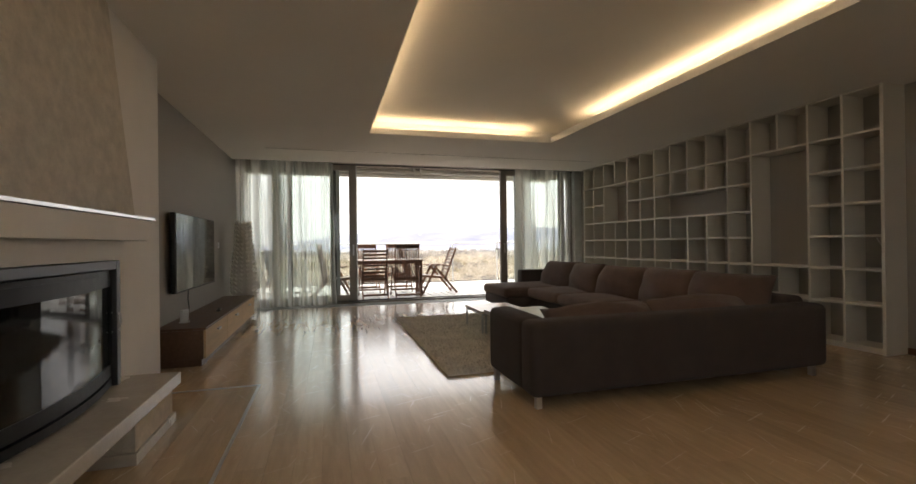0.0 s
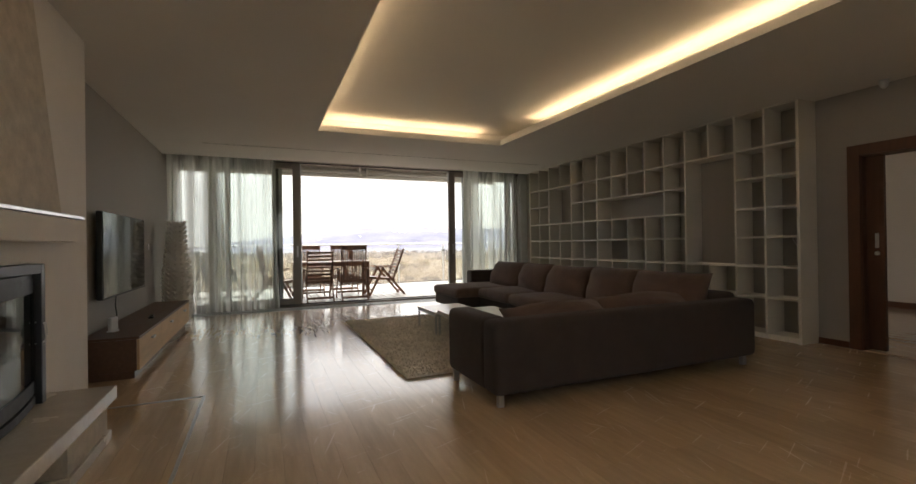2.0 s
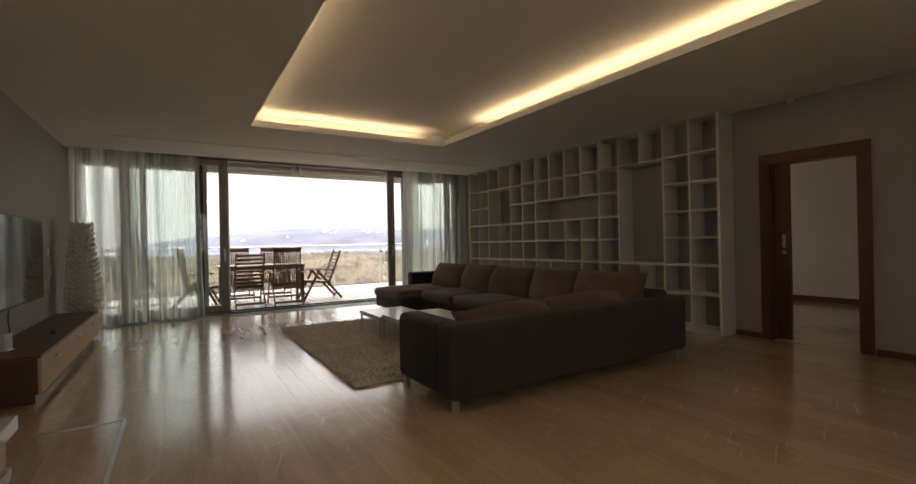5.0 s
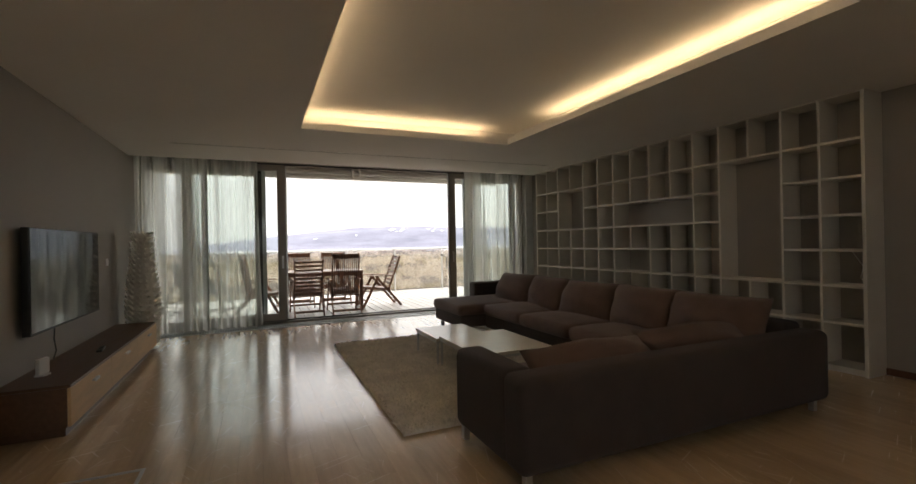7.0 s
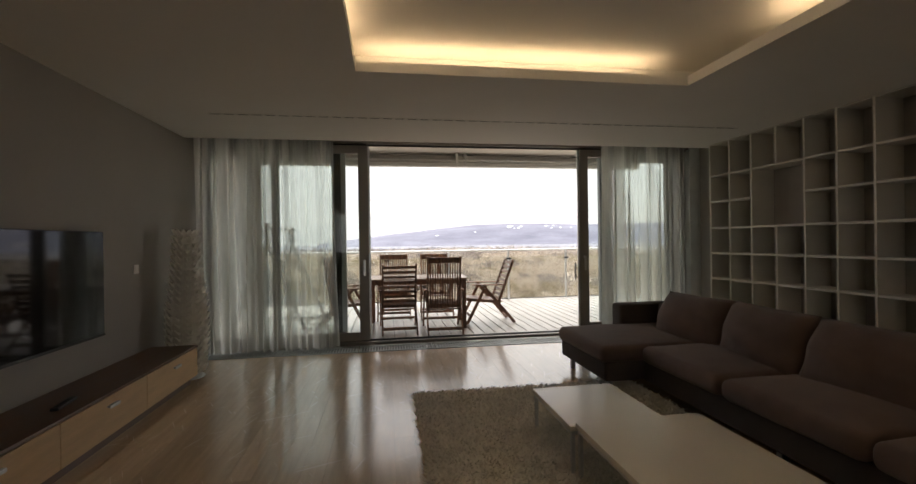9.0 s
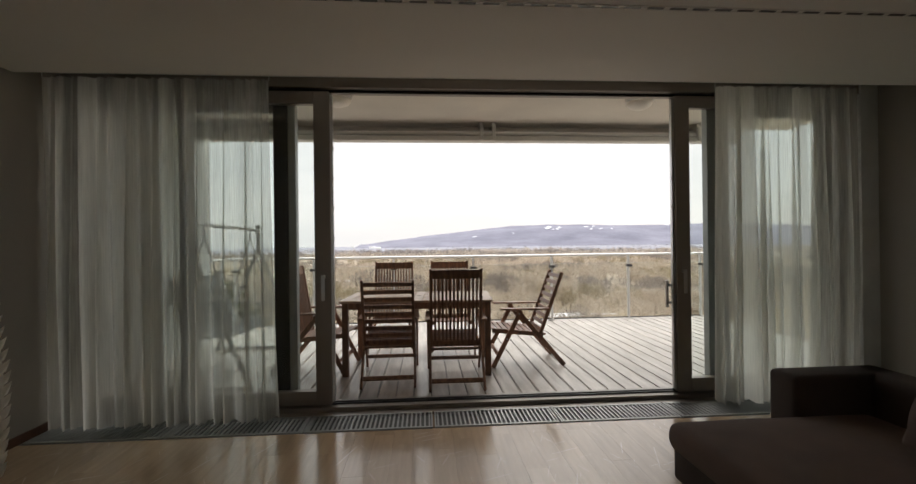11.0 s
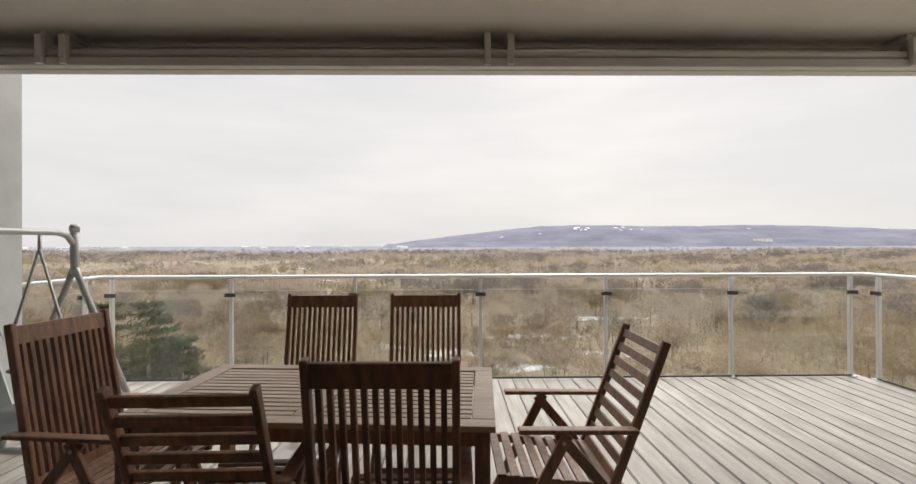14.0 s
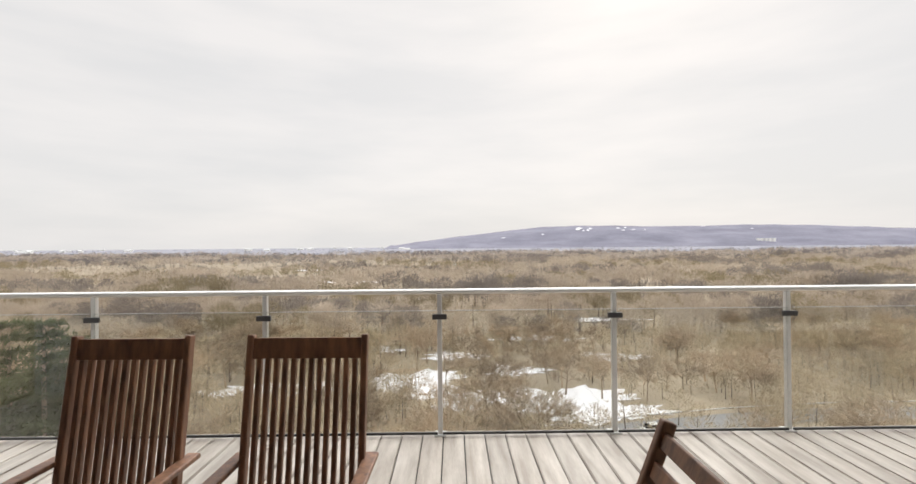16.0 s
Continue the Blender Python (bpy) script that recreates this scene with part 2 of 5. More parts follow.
M_TEAK = surface("oiled_teak", (0.35, 0.185, 0.11), 0.42, vary=0.4, scale=5, stretch=(7, 7, 1.2), fine=25, bump=0.12, each=0.45, second=(0.155, 0.085, 0.058))
M_TEAKH = surface("weathered_teak_top", (0.44, 0.32, 0.225), 0.42, vary=0.4, scale=5, stretch=(1.2, 8, 8), fine=25, bump=0.12, each=0.35)
M_DECK = surface("weathered_deck_board", (0.53, 0.49, 0.44), 0.34, vary=0.3, scale=2.2, stretch=(7, 0.9, 7), fine=18, bump=0.2, each=0.2,
                 second=(0.30, 0.26, 0.22), coat=0.3)
M_SOFFIT = surface("soffit_render", (0.72, 0.68, 0.62), 0.85, vary=0.12, scale=1.6, fine=50, bump=0.15)
M_FACADE = surface("grey_facade_render", (0.60, 0.61, 0.60), 0.9, vary=0.14, scale=6, fine=120, bump=0.5)
M_AWN = surface("awning_aluminium", (0.64, 0.63, 0.60), 0.45, 0.1, vary=0.06, scale=4, fine=100, bump=0.02)
M_TUBE = surface("grey_powder_coat", (0.56, 0.57, 0.56), 0.4, 0.2, vary=0.08, scale=12, fine=150, bump=0.05)
M_FABRIC = surface("dark_grey_sling", (0.10, 0.105, 0.105), 0.8, vary=0.15, scale=8, fine=350, bump=0.3)
M_GROUND = surface("winter_grass_and_earth", (0.34, 0.285, 0.205), 0.95, vary=0.35, scale=0.03, fine=0.4, bump=0.0, second=(0.25, 0.21, 0.155))
M_SNOW = surface("old_snow", (0.80, 0.81, 0.84), 0.7, vary=0.08, scale=0.2, fine=2, bump=0.2)
M_ROAD = surface("asphalt", (0.22, 0.22, 0.222), 0.85, vary=0.12, scale=0.6, fine=6, bump=0.1)
M_BARK = surface("bark_and_twigs", (0.42, 0.325, 0.225), 0.9, vary=0.3, scale=0.8, fine=6, bump=0.0, each=0.8)
M_BARKFAR = surface("valley_bare_wood", (0.55, 0.475, 0.385), 0.95, vary=0.6, scale=0.014, stretch=(0.3, 1, 1), fine=0.11, bump=0.0, island=0.16, second=(0.39, 0.33, 0.265))
# Farther woods: the wood colour is greyed and blued to paint in haze.
M_BARKHAZE = surface("far_wood_painted_haze", (0.275, 0.27, 0.285), 0.95, vary=0.2, scale=0.004, stretch=(0.25, 1, 1), fine=0.05, bump=0.0, island=0.35, second=(0.205, 0.205, 0.225))
M_BARKMID = surface("middle_wood_painted_haze", (0.51, 0.46, 0.41), 0.95, vary=0.45, scale=0.007, stretch=(0.3, 1, 1), fine=0.07, bump=0.0, island=0.16, second=(0.36, 0.31, 0.265))
# Far fields: air haze is put into the colour as blue-grey.
M_PLAIN = surface("plain_painted_haze", (0.26, 0.262, 0.295), 0.95, vary=0.15, scale=0.004, stretch=(0.2, 1, 1), fine=0.02, bump=0.0, second=(0.23, 0.235, 0.27))
M_BRUSH = surface("dry_brushwood", (0.52, 0.435, 0.31), 0.95, vary=0.3, scale=0.05, fine=1.0, bump=0.0, island=0.7, second=(0.37, 0.31, 0.215))
M_NEEDLE = surface("spruce_needles", (0.13, 0.15, 0.075), 0.85, vary=0.4, scale=0.7, fine=4, bump=0.0, island=0.7)
M_GREYWOOD = surface("grey_brown_wood", (0.30, 0.265, 0.235), 0.95, vary=0.4, scale=0.03, fine=0.15, bump=0.0, island=0.2, second=(0.21, 0.185, 0.165))
M_OLIVEWOOD = surface("olive_brown_wood", (0.31, 0.265, 0.17), 0.95, vary=0.4, scale=0.03, fine=0.15, bump=0.0, island=0.2, second=(0.24, 0.20, 0.135))
# Cooler copy of the grey-brown wood, with distance haze in its colour.
M_GREYMID = surface("grey_wood_painted_haze", (0.235, 0.215, 0.215), 0.95, vary=0.3, scale=0.01, fine=0.1, bump=0.0, island=0.16, second=(0.17, 0.155, 0.155))
M_TRUNKS = surface("dark_trunk_bark", (0.13, 0.105, 0.085), 0.95, vary=0.3, scale=0.05, fine=0.5, bump=0.0, island=0.5)
# Distance haze is painted in: both ridges' own colour is shifted to blue.
M_HILL = surface("wooded_hill_painted_haze", (0.215, 0.215, 0.265), 0.95, vary=0.3, scale=0.011, stretch=(0.5, 1, 2.5), fine=0.09, bump=0.0, second=(0.145, 0.145, 0.19))


def twig_haze(m):
    """Bare twigs let light pass: half of it scatters through to the far side."""
    n, l = m.node_tree.nodes, m.node_tree.links
    p = n["Principled BSDF"]
    tl, mx = n.new("ShaderNodeBsdfTranslucent"), n.new("ShaderNodeMixShader")
    l.new(p.inputs["Base Color"].links[0].from_socket, tl.inputs["Color"])
    mx.inputs["Fac"].default_value = 0.5
    l.new(p.outputs["BSDF"], mx.inputs[1])
    l.new(tl.outputs["BSDF"], mx.inputs[2])
    l.new(mx.outputs["Shader"], n["Material Output"].inputs["Surface"])
    p.inputs["Specular IOR Level"].default_value = 0.1


for m_ in (M_BARKFAR, M_BARKMID, M_BARKHAZE, M_GREYWOOD, M_OLIVEWOOD, M_GREYMID, M_BRUSH, M_NEEDLE):
    twig_haze(m_)
M_LED = glowing("warm_led_strip", (1.0, 0.71, 0.41), 7.0)
M_GLASS = glass_material("window_glass")
M_RAILGLASS = glass_material("railing_glass", (0.965, 0.975, 0.965), 0.16)
M_VOILE = sheer_material("sheer_voile")


def paper_material(name):
    """Thin white plastic that glows a little when light falls on its far side."""
    m = bpy.data.materials.new(name)
    m.use_nodes = True
    n, l = m.node_tree.nodes, m.node_tree.links
    b, tl, mx = n["Principled BSDF"], n.new("ShaderNodeBsdfTranslucent"), n.new("ShaderNodeMixShader")
    nz, rp = n.new("ShaderNodeTexNoise"), n.new("ShaderNodeValToRGB")
    nz.inputs["Scale"].default_value = 30
    rp.color_ramp.elements[0].color, rp.color_ramp.elements[1].color = (0.9, 0.88, 0.83, 1), (0.95, 0.93, 0.89, 1)
    l.new(nz.outputs["Fac"], rp.inputs["Fac"])
    l.new(rp.outputs["Color"], b.inputs["Base Color"])
    l.new(rp.outputs["Color"], tl.inputs["Color"])
    b.inputs["Roughness"].default_value = 0.5
    mx.inputs["Fac"].default_value = 0.45
    l.new(b.outputs["BSDF"], mx.inputs[1])
    l.new(tl.outputs["BSDF"], mx.inputs[2])
    l.new(mx.outputs["Shader"], n["Material Output"].inputs["Surface"])
    return m


M_LAMP = paper_material("translucent_lamp_plastic")


# ---- building blocks ----
def box(bm, x0, x1, y0, y1, z0, z1, m=None):
    v = [bm.verts.new((x, y, z)) for x in (x0, x1) for y in (y0, y1) for z in (z0, z1)]
    if m is not None:
        for p in v:
            p.co = m @ p.co
    for f in ((0, 1, 3, 2), (4, 6, 7, 5), (0, 4, 5, 1), (2, 3, 7, 6), (0, 2, 6, 4), (1, 5, 7, 3)):
        bm.faces.new([v[i] for i in f])
    return v


def boxes(*dims, bevel=0.0):
    bm = bmesh.new()
    for d in dims:
        box(bm, *d)
    if bevel:
        bmesh.ops.bevel(bm, geom=list(bm.edges), offset=bevel, segments=2, affect="EDGES", profile=0.5)
    return bm


def beam(bm, p, q, w, h, side=(1, 0, 0)):
    """A board from p to q, w wide along side and h thick."""
    p, q, side = Vector(p), Vector(q), Vector(side)
    d = (q - p).normalized()
    up = d.cross(side).normalized()
    side = up.cross(d).normalized()
    v = [bm.verts.new(e + side * (w / 2 * a) + up * (h / 2 * b)) for e in (p, q) for a, b in ((-1, -1), (1, -1), (1, 1), (-1, 1))]
    for f in ((3, 2, 1, 0), (4, 5, 6, 7), (0, 1, 5, 4), (1, 2, 6, 5), (2, 3, 7, 6), (3, 0, 4, 7)):
        bm.faces.new([v[i] for i in f])


def beam_mesh(p, q, w, h, side=(1, 0, 0), bevel=0.004):
    bm = bmesh.new()
    beam(bm, p, q, w, h, side)
    if bevel:
        bmesh.ops.bevel(bm, geom=list(bm.edges), offset=bevel, segments=2, affect="EDGES", profile=0.5)
    return bm


def tube(points, r, sides=10, taper=None):
    """A round bar along points."""
    bm = bmesh.new()
    pts = [Vector(p) for p in points]
    rings = []
    for i, p in enumerate(pts):
        d = (pts[min(i + 1, len(pts) - 1)] - pts[max(i - 1, 0)]).normalized()
        a = d.cross(Vector((0.31, 0.17, 0.93))).normalized()
        b = d.cross(a)
        rad = r if taper is None else r + (taper - r) * i / (len(pts) - 1)
        rings.append([bm.verts.new(p + (a * math.cos(k * 2 * math.pi / sides) + b * math.sin(k * 2 * math.pi / sides)) * rad) for k in range(sides)])
    for u, w in zip(rings, rings[1:]):
        for k in range(sides):
            f = bm.faces.new((u[k], u[(k + 1) % sides], w[(k + 1) % sides], w[k]))
            f.smooth = True
    bm.faces.new(rings[0][::-1])
    bm.faces.new(rings[-1])
    return bm


def lathe(profile, sides=32, centre=(0, 0, 0)):
    bm = bmesh.new()
    rings = [[bm.verts.new((centre[0] + r * math.cos(a * 2 * math.pi / sides), centre[1] + r * math.sin(a * 2 * math.pi / sides), centre[2] + z))
              for a in range(sides)] for r, z in profile]
    for u, w in zip(rings, rings[1:]):
        for k in range(sides):
            f = bm.faces.new((u[k], u[(k + 1) % sides], w[(k + 1) % sides], w[k]))
            f.smooth = True
    bm.faces.new(rings[0][::-1])
    bm.faces.new(rings[-1])
    return bm


def mesh_of(name, bm, material):
    bmesh.ops.recalc_face_normals(bm, faces=list(bm.faces))
    me = bpy.data.meshes.new(name)
    bm.to_mesh(me)
    bm.free()
    me.materials.append(material)
    return me


def part(name, bm, material, parent, label=""):
    ob = new(name, mesh_of(name, bm, material))
    ob.parent = parent
    return tagged(ob, label)


def piece(name, me, parent, m=None):
    ob = new(name, me)
    ob.parent = parent
    if m is not None:
        ob.matrix_basis = m
    return ob


def thing(name, label, category, at=(0, 0, 0), turn=0.0, group="", kind=""):
    e = new(name)
    e.empty_display_size = 0.1
    e.matrix_basis = pose(*at, 0, 0, turn)
    return tagged(e, label, category, group, kind)


def structure(name, bm, material, label, category):
    return tagged(new(name, mesh_of(name, bm, material)), label, category, "", "structure")


def raw_mesh(name, verts, faces, material):
    me = bpy.data.meshes.new(name)
    me.from_pydata(verts, [], faces)
    me.materials.append(material)
    return me


def pillow(w, d, h, seed=0, nx=14, ny=10, sag=0.02, crown=2.6):
    """A soft cushion w x d, h thick, centred at the origin, with a puffed middle and rumpled sides."""
    bm = bmesh.new()
    rnd = random.Random(seed)
    ph = [rnd.uniform(0, 6.3) for _ in range(6)]
    rows = {}
    for s in (1, -1):
        for i in range(nx + 1):
            for j in range(ny + 1):
                u, v = i / nx * 2 - 1, j / ny * 2 - 1
                edge = (1 - abs(u) ** crown) ** 0.5 * (1 - abs(v) ** crown) ** 0.5 if abs(u) < 1 and abs(v) < 1 else 0
                pinch = 1 - 0.05 * (1 - abs(v)) * abs(u) ** 6
                x = u * w / 2 * pinch
                y = v * d / 2 * (1 - 0.04 * (1 - abs(u)) * abs(v) ** 6)
                wob = sag * (math.sin(3.1 * u + ph[0] + 2 * v) + 0.6 * math.sin(7 * v + ph[1] + 3 * u) + 0.35 * math.sin(13 * u + ph[2]) * abs(v))
                z = s * h / 2 * edge + wob * edge
                if edge == 0 and s == -1:
                    rows[(s, i, j)] = rows[(1, i, j)]
                else:
                    rows[(s, i, j)] = bm.verts.new((x, y, z))
        for i in range(nx):
            for j in range(ny):
                q = [rows[(s, i, j)], rows[(s, i + 1, j)], rows[(s, i + 1, j + 1)], rows[(s, i, j + 1)]]
                f = bm.faces.new(q if s > 0 else q[::-1])
                f.smooth = True
    return bm


def moved(bm, m):
    bmesh.ops.transform(bm, matrix=m, verts=list(bm.verts))
    return bm


# ---- room shell ----
CEIL = 2.50
WX0, WX1 = -1.42, 5.235
WIN = 9.84
Y0 = -0.6
BX0, BX1 = -1.3, 1.8

structure("wall_left", boxes((WX0 - 0.2, WX0, Y0 - 0.2, 9.84, -0.3, 2.9)), M_WALL, "matt taupe painted wall behind the television", "wall")
DY0, DY1, DH = 3.12, 3.87, 1.88
structure("wall_right", boxes((WX1, WX1 + 0.18, DY1, 10.2, -0.3, 2.9), (WX1, WX1 + 0.18, Y0 - 0.2, DY0, -0.3, 2.9), (WX1, WX1 + 0.18, DY0, DY1, DH, 2.9)),
          M_WALL, "matt taupe painted wall behind the bookcase with a doorway", "wall")
structure("wall_back", boxes((WX0, BX0, Y0 - 0.2, Y0, -0.3, 2.9), (BX1, WX1, Y0 - 0.2, Y0, -0.3, 2.9), (BX0, BX1, Y0 - 0.2, Y0, -0.3, 0.9), (BX0, BX1, Y0 - 0.2, Y0, 2.42, 2.9)),
          M_WHITE, "plain light painted wall with a wide window", "wall")
w = thing("window_2", "wide fixed window in the back wall", "window", ((BX0 + BX1) / 2, Y0, 0), kind="structure")
hb = (BX1 - BX0) / 2
part("window_frame", boxes((-hb, -hb + 0.07, -0.15, -0.08, 0.9, 2.42), (hb - 0.07, hb, -0.15, -0.08, 0.9, 2.42), (-0.035, 0.035, -0.15, -0.08, 0.97, 2.35),
                           (-hb + 0.07, hb - 0.07, -0.15, -0.08, 0.9, 0.97), (-hb + 0.07, hb - 0.07, -0.15, -0.08, 2.35, 2.42)), M_ALU, w)
for a, b in ((-hb + 0.07, -0.035), (0.035, hb - 0.07)):
    pn = part("pane", boxes((a, b, -0.118, -0.112, 0.97, 2.35)), M_GLASS, w)
    pn.visible_shadow = False
structure("wall_front", boxes((WX0 - 0.2, WX1, 9.84, 10.06, 2.64, 3.1), (WX0 - 0.2, WX0 - 0.01, 9.84, 10.06, -0.3, 2.64), (WX1 - 0.16, WX1, 9.84, 10.06, -0.3, 2.64)),
          M_FACADE, "grey rendered lintel and piers round the terrace window", "wall")

# ceiling with the light cove and the curtain pocket
CX0, CX1, CY0, CY1 = 0.60, 3.16, 1.7, 7.22
bm = boxes((WX0, CX0, Y0, 9.42, CEIL, CEIL + 0.075), (CX1, WX1, Y0, 9.42, CEIL, CEIL + 0.075),
           (CX0, CX1, Y0, CY0, CEIL, CEIL + 0.075), (CX0, CX1, CY1, 9.42, CEIL, CEIL + 0.075),
           (WX0, WX1, Y0, 9.84, CEIL + 0.22, CEIL + 0.4), (WX0, WX1, 9.42, 9.45, CEIL, CEIL + 0.22),
           (CX0 - 0.3, CX0 - 0.27, CY0 - 0.3, CY1 + 0.3, CEIL + 0.075, CEIL + 0.22), (CX1 + 0.27, CX1 + 0.3, CY0 - 0.3, CY1 + 0.3, CEIL + 0.075, CEIL + 0.22),
           (CX0 - 0.27, CX1 + 0.27, CY1 + 0.27, CY1 + 0.3, CEIL + 0.075, CEIL + 0.22), (CX0 - 0.27, CX1 + 0.27, CY0 - 0.3, CY0 - 0.27, CEIL + 0.075, CEIL + 0.22))
structure("ceiling", bm, M_CEIL, "off-white plaster ceiling with a recessed light cove", "ceiling")

# light strips lying behind the lips of the cove
for x0, x1, y0, y1 in ((CX0 + 0.05, CX1 - 0.25, CY1 + 0.10, CY1 + 0.125), (CX1 + 0.10, CX1 + 0.125, CY0, CY1 - 0.75),
                       (CX0 - 0.125, CX0 - 0.10, CY0, CY1 - 0.1), (CX0, CX1, CY0 - 0.125, CY0 - 0.10)):
    s = thing("led_strip_light", "warm white light strip lying in the ceiling cove", "light", ((x0 + x1) / 2, (y0 + y1) / 2, CEIL + 0.076), group="cove light strips")
    hx, hy = (x1 - x0) / 2, (y1 - y0) / 2
    part("channel", boxes((-hx, hx, -hy, hy, 0, 0.012)), M_STEEL, s)
    part("diffuser", boxes((-hx, hx, -hy, hy, 0.012, 0.024)), M_LED, s, "glowing warm diffuser")

# slot diffuser in the ceiling
s = thing("air_slot", "narrow linear air outlet with dark gaps in the ceiling", "vent", (1.92, 8.42, CEIL))
part("frame", boxes((-2.72, 2.72, -0.018, -0.012, -0.004, 0.0), (-2.72, 2.72, 0.012, 0.018, -0.004, 0.0)), M_CEIL, s)
for k in range(45):
    part("gap", boxes((-2.70 + k * 0.12, -2.70 + k * 0.12 + 0.085, -0.011, 0.011, -0.003, -0.001)), M_PLASTIC, s)

# floor slab, skirting
floor = structure("floor", boxes((WX0, WX1 + 4.4, Y0, 9.84, -0.3, -0.020)), M_PARQ2, "glossy light oak plank floor", "floor")
structure("baseboard", boxes((WX0, WX0 + 0.012, 5.72, 9.8, 0, 0.06), (WX1 - 0.012, WX1, Y0, DY0 - 0.1, 0, 0.06), (WX1 - 0.012, WX1, DY1 + 0.1, 4.24, 0, 0.06)), M_DOORWOOD,
          "slim wooden skirting board", "baseboard")

# room behind the doorway
structure("wall_side_room", boxes((8.9, 9.1, 1.0, 9.84, -0.3, 2.9), (WX1 + 0.18, 8.9, 0.9, 1.0, -0.3, 2.9), (WX1 + 0.18, 8.9, 9.74, 9.84, -0.3, 0.1), (WX1 + 0.18, 8.9, 9.74, 9.84, 2.45, 2.9)),
          M_WHITE, "light painted walls of the adjoining room", "wall")
structure("ceiling_side_room", boxes((WX1 + 0.18, 9.1, 0.9, 9.84, 2.52, 2.7)), M_CEIL, "plain white ceiling of the adjoining room", "ceiling")
structure("baseboard_side_room", boxes((8.885, 8.9, 1.0, 9.7, 0, 0.09)), M_DOORWOOD, "brown skirting board in the adjoining room", "baseboard")

# doorway lining with its sliding leaf
d = thing("door_1", "reddish brown wooden door frame with a leaf slid half open", "door", (WX1, (DY0 + DY1) / 2, 0), kind="structure")
hw = (DY1 - DY0) / 2
part("door_frame", boxes((-0.022, -0.002, -hw - 0.09, -hw + 0.012, 0, DH + 0.09), (-0.022, -0.002, hw - 0.012, hw + 0.09, 0, DH + 0.09), (-0.022, -0.002, -hw + 0.012, hw - 0.012, DH - 0.012, DH + 0.09), bevel=0.003), M_DOORWOOD, d)
part("jamb_lining", boxes((0, 0.18, -hw + 0.002, -hw + 0.02, 0, DH), (0, 0.18, hw - 0.02, hw - 0.002, 0, DH), (0, 0.18, -hw + 0.02, hw - 0.02, DH - 0.02, DH - 0.002)), M_DOORWOOD, d)
leaf = part("door_leaf", boxes((0.07, 0.11, hw - 0.155, hw - 0.02, 0.01, DH - 0.02), bevel=0.003), M_DOORWOOD, d)
bm = boxes((0.062, 0.070, hw - 0.115, hw - 0.085, 0.98, 1.12), bevel=0.003)
part("recessed_pull", bm, M_STEEL, leaf, "brushed steel pull")
part("lock_rose", moved(lathe([(0.02, 0), (0.02, 0.008), (0.012, 0.010)], 16), pose(0.069, hw - 0.1, 0.93, 0, -90, 0)), M_STEEL, leaf)

s = thing("ceiling_sensor", "small white ceiling presence sensor near the doorway", "sensor", (5.12, 3.62, CEIL))
part("body", lathe([(0.035, 0.0), (0.035, -0.03), (0.03, -0.055), (0.012, -0.075)], 20), M_WPLASTIC, s)

# ---- terrace window: fixed lights, two sliding leaves ----
LX0, LX1, HEAD = 0.575, 3.43, 2.55
w = thing("window_1", "wide aluminium terrace window with sliding glass leaves", "window", (0, WIN, 0), kind="structure")
part("window_head", boxes((WX0, WX1 - 0.17, 0.002, 0.20, HEAD + 0.01, 2.638), bevel=0.004), M_ALU, w)
part("window_sill", boxes((WX0, WX1 - 0.17, 0.002, 0.20, -0.02, 0.035), bevel=0.004), M_ALU, w)
part("track", boxes((WX0, WX1 - 0.17, 0.07, 0.08, 0.035, 0.048), (WX0, WX1 - 0.17, 0.115, 0.125, 0.035, 0.048), (WX0, WX1 - 0.17, 0.07, 0.08, HEAD - 0.012, HEAD + 0.01)), M_ALUD, w)
for x0, x1, m, y0, y1 in ((0.115, 0.225, M_ALUD, 0.105, 0.20), (0.225, 0.285, M_ALUL, 0.125, 0.20), (3.77, 3.845, M_ALUL, 0.125, 0.20), (3.845, 3.95, M_ALUD, 0.105, 0.20),
                          (WX0, WX0 + 0.09, M_ALU, 0.10, 0.20), (WX1 - 0.27, WX1 - 0.17, M_ALU, 0.10, 0.20), (-0.62, -0.54, M_ALUD, 0.11, 0.20)):
    part("mullion", boxes((x0, x1, y0, y1, 0.035, HEAD + 0.01), bevel=0.004), m, w)
for x0, x1 in ((WX0 + 0.09, -0.62), (-0.54, 0.115), (3.95, WX1 - 0.27)):
    part("window_frame", boxes((x0, x1, 0.12, 0.19, 0.035, 0.12), (x0, x1, 0.12, 0.19, HEAD - 0.16, HEAD + 0.01), bevel=0.004), M_ALU, w)
    p = part("pane", boxes((x0, x1, 0.150, 0.156, 0.12, HEAD - 0.16)), M_GLASS, w)
    p.visible_shadow = False


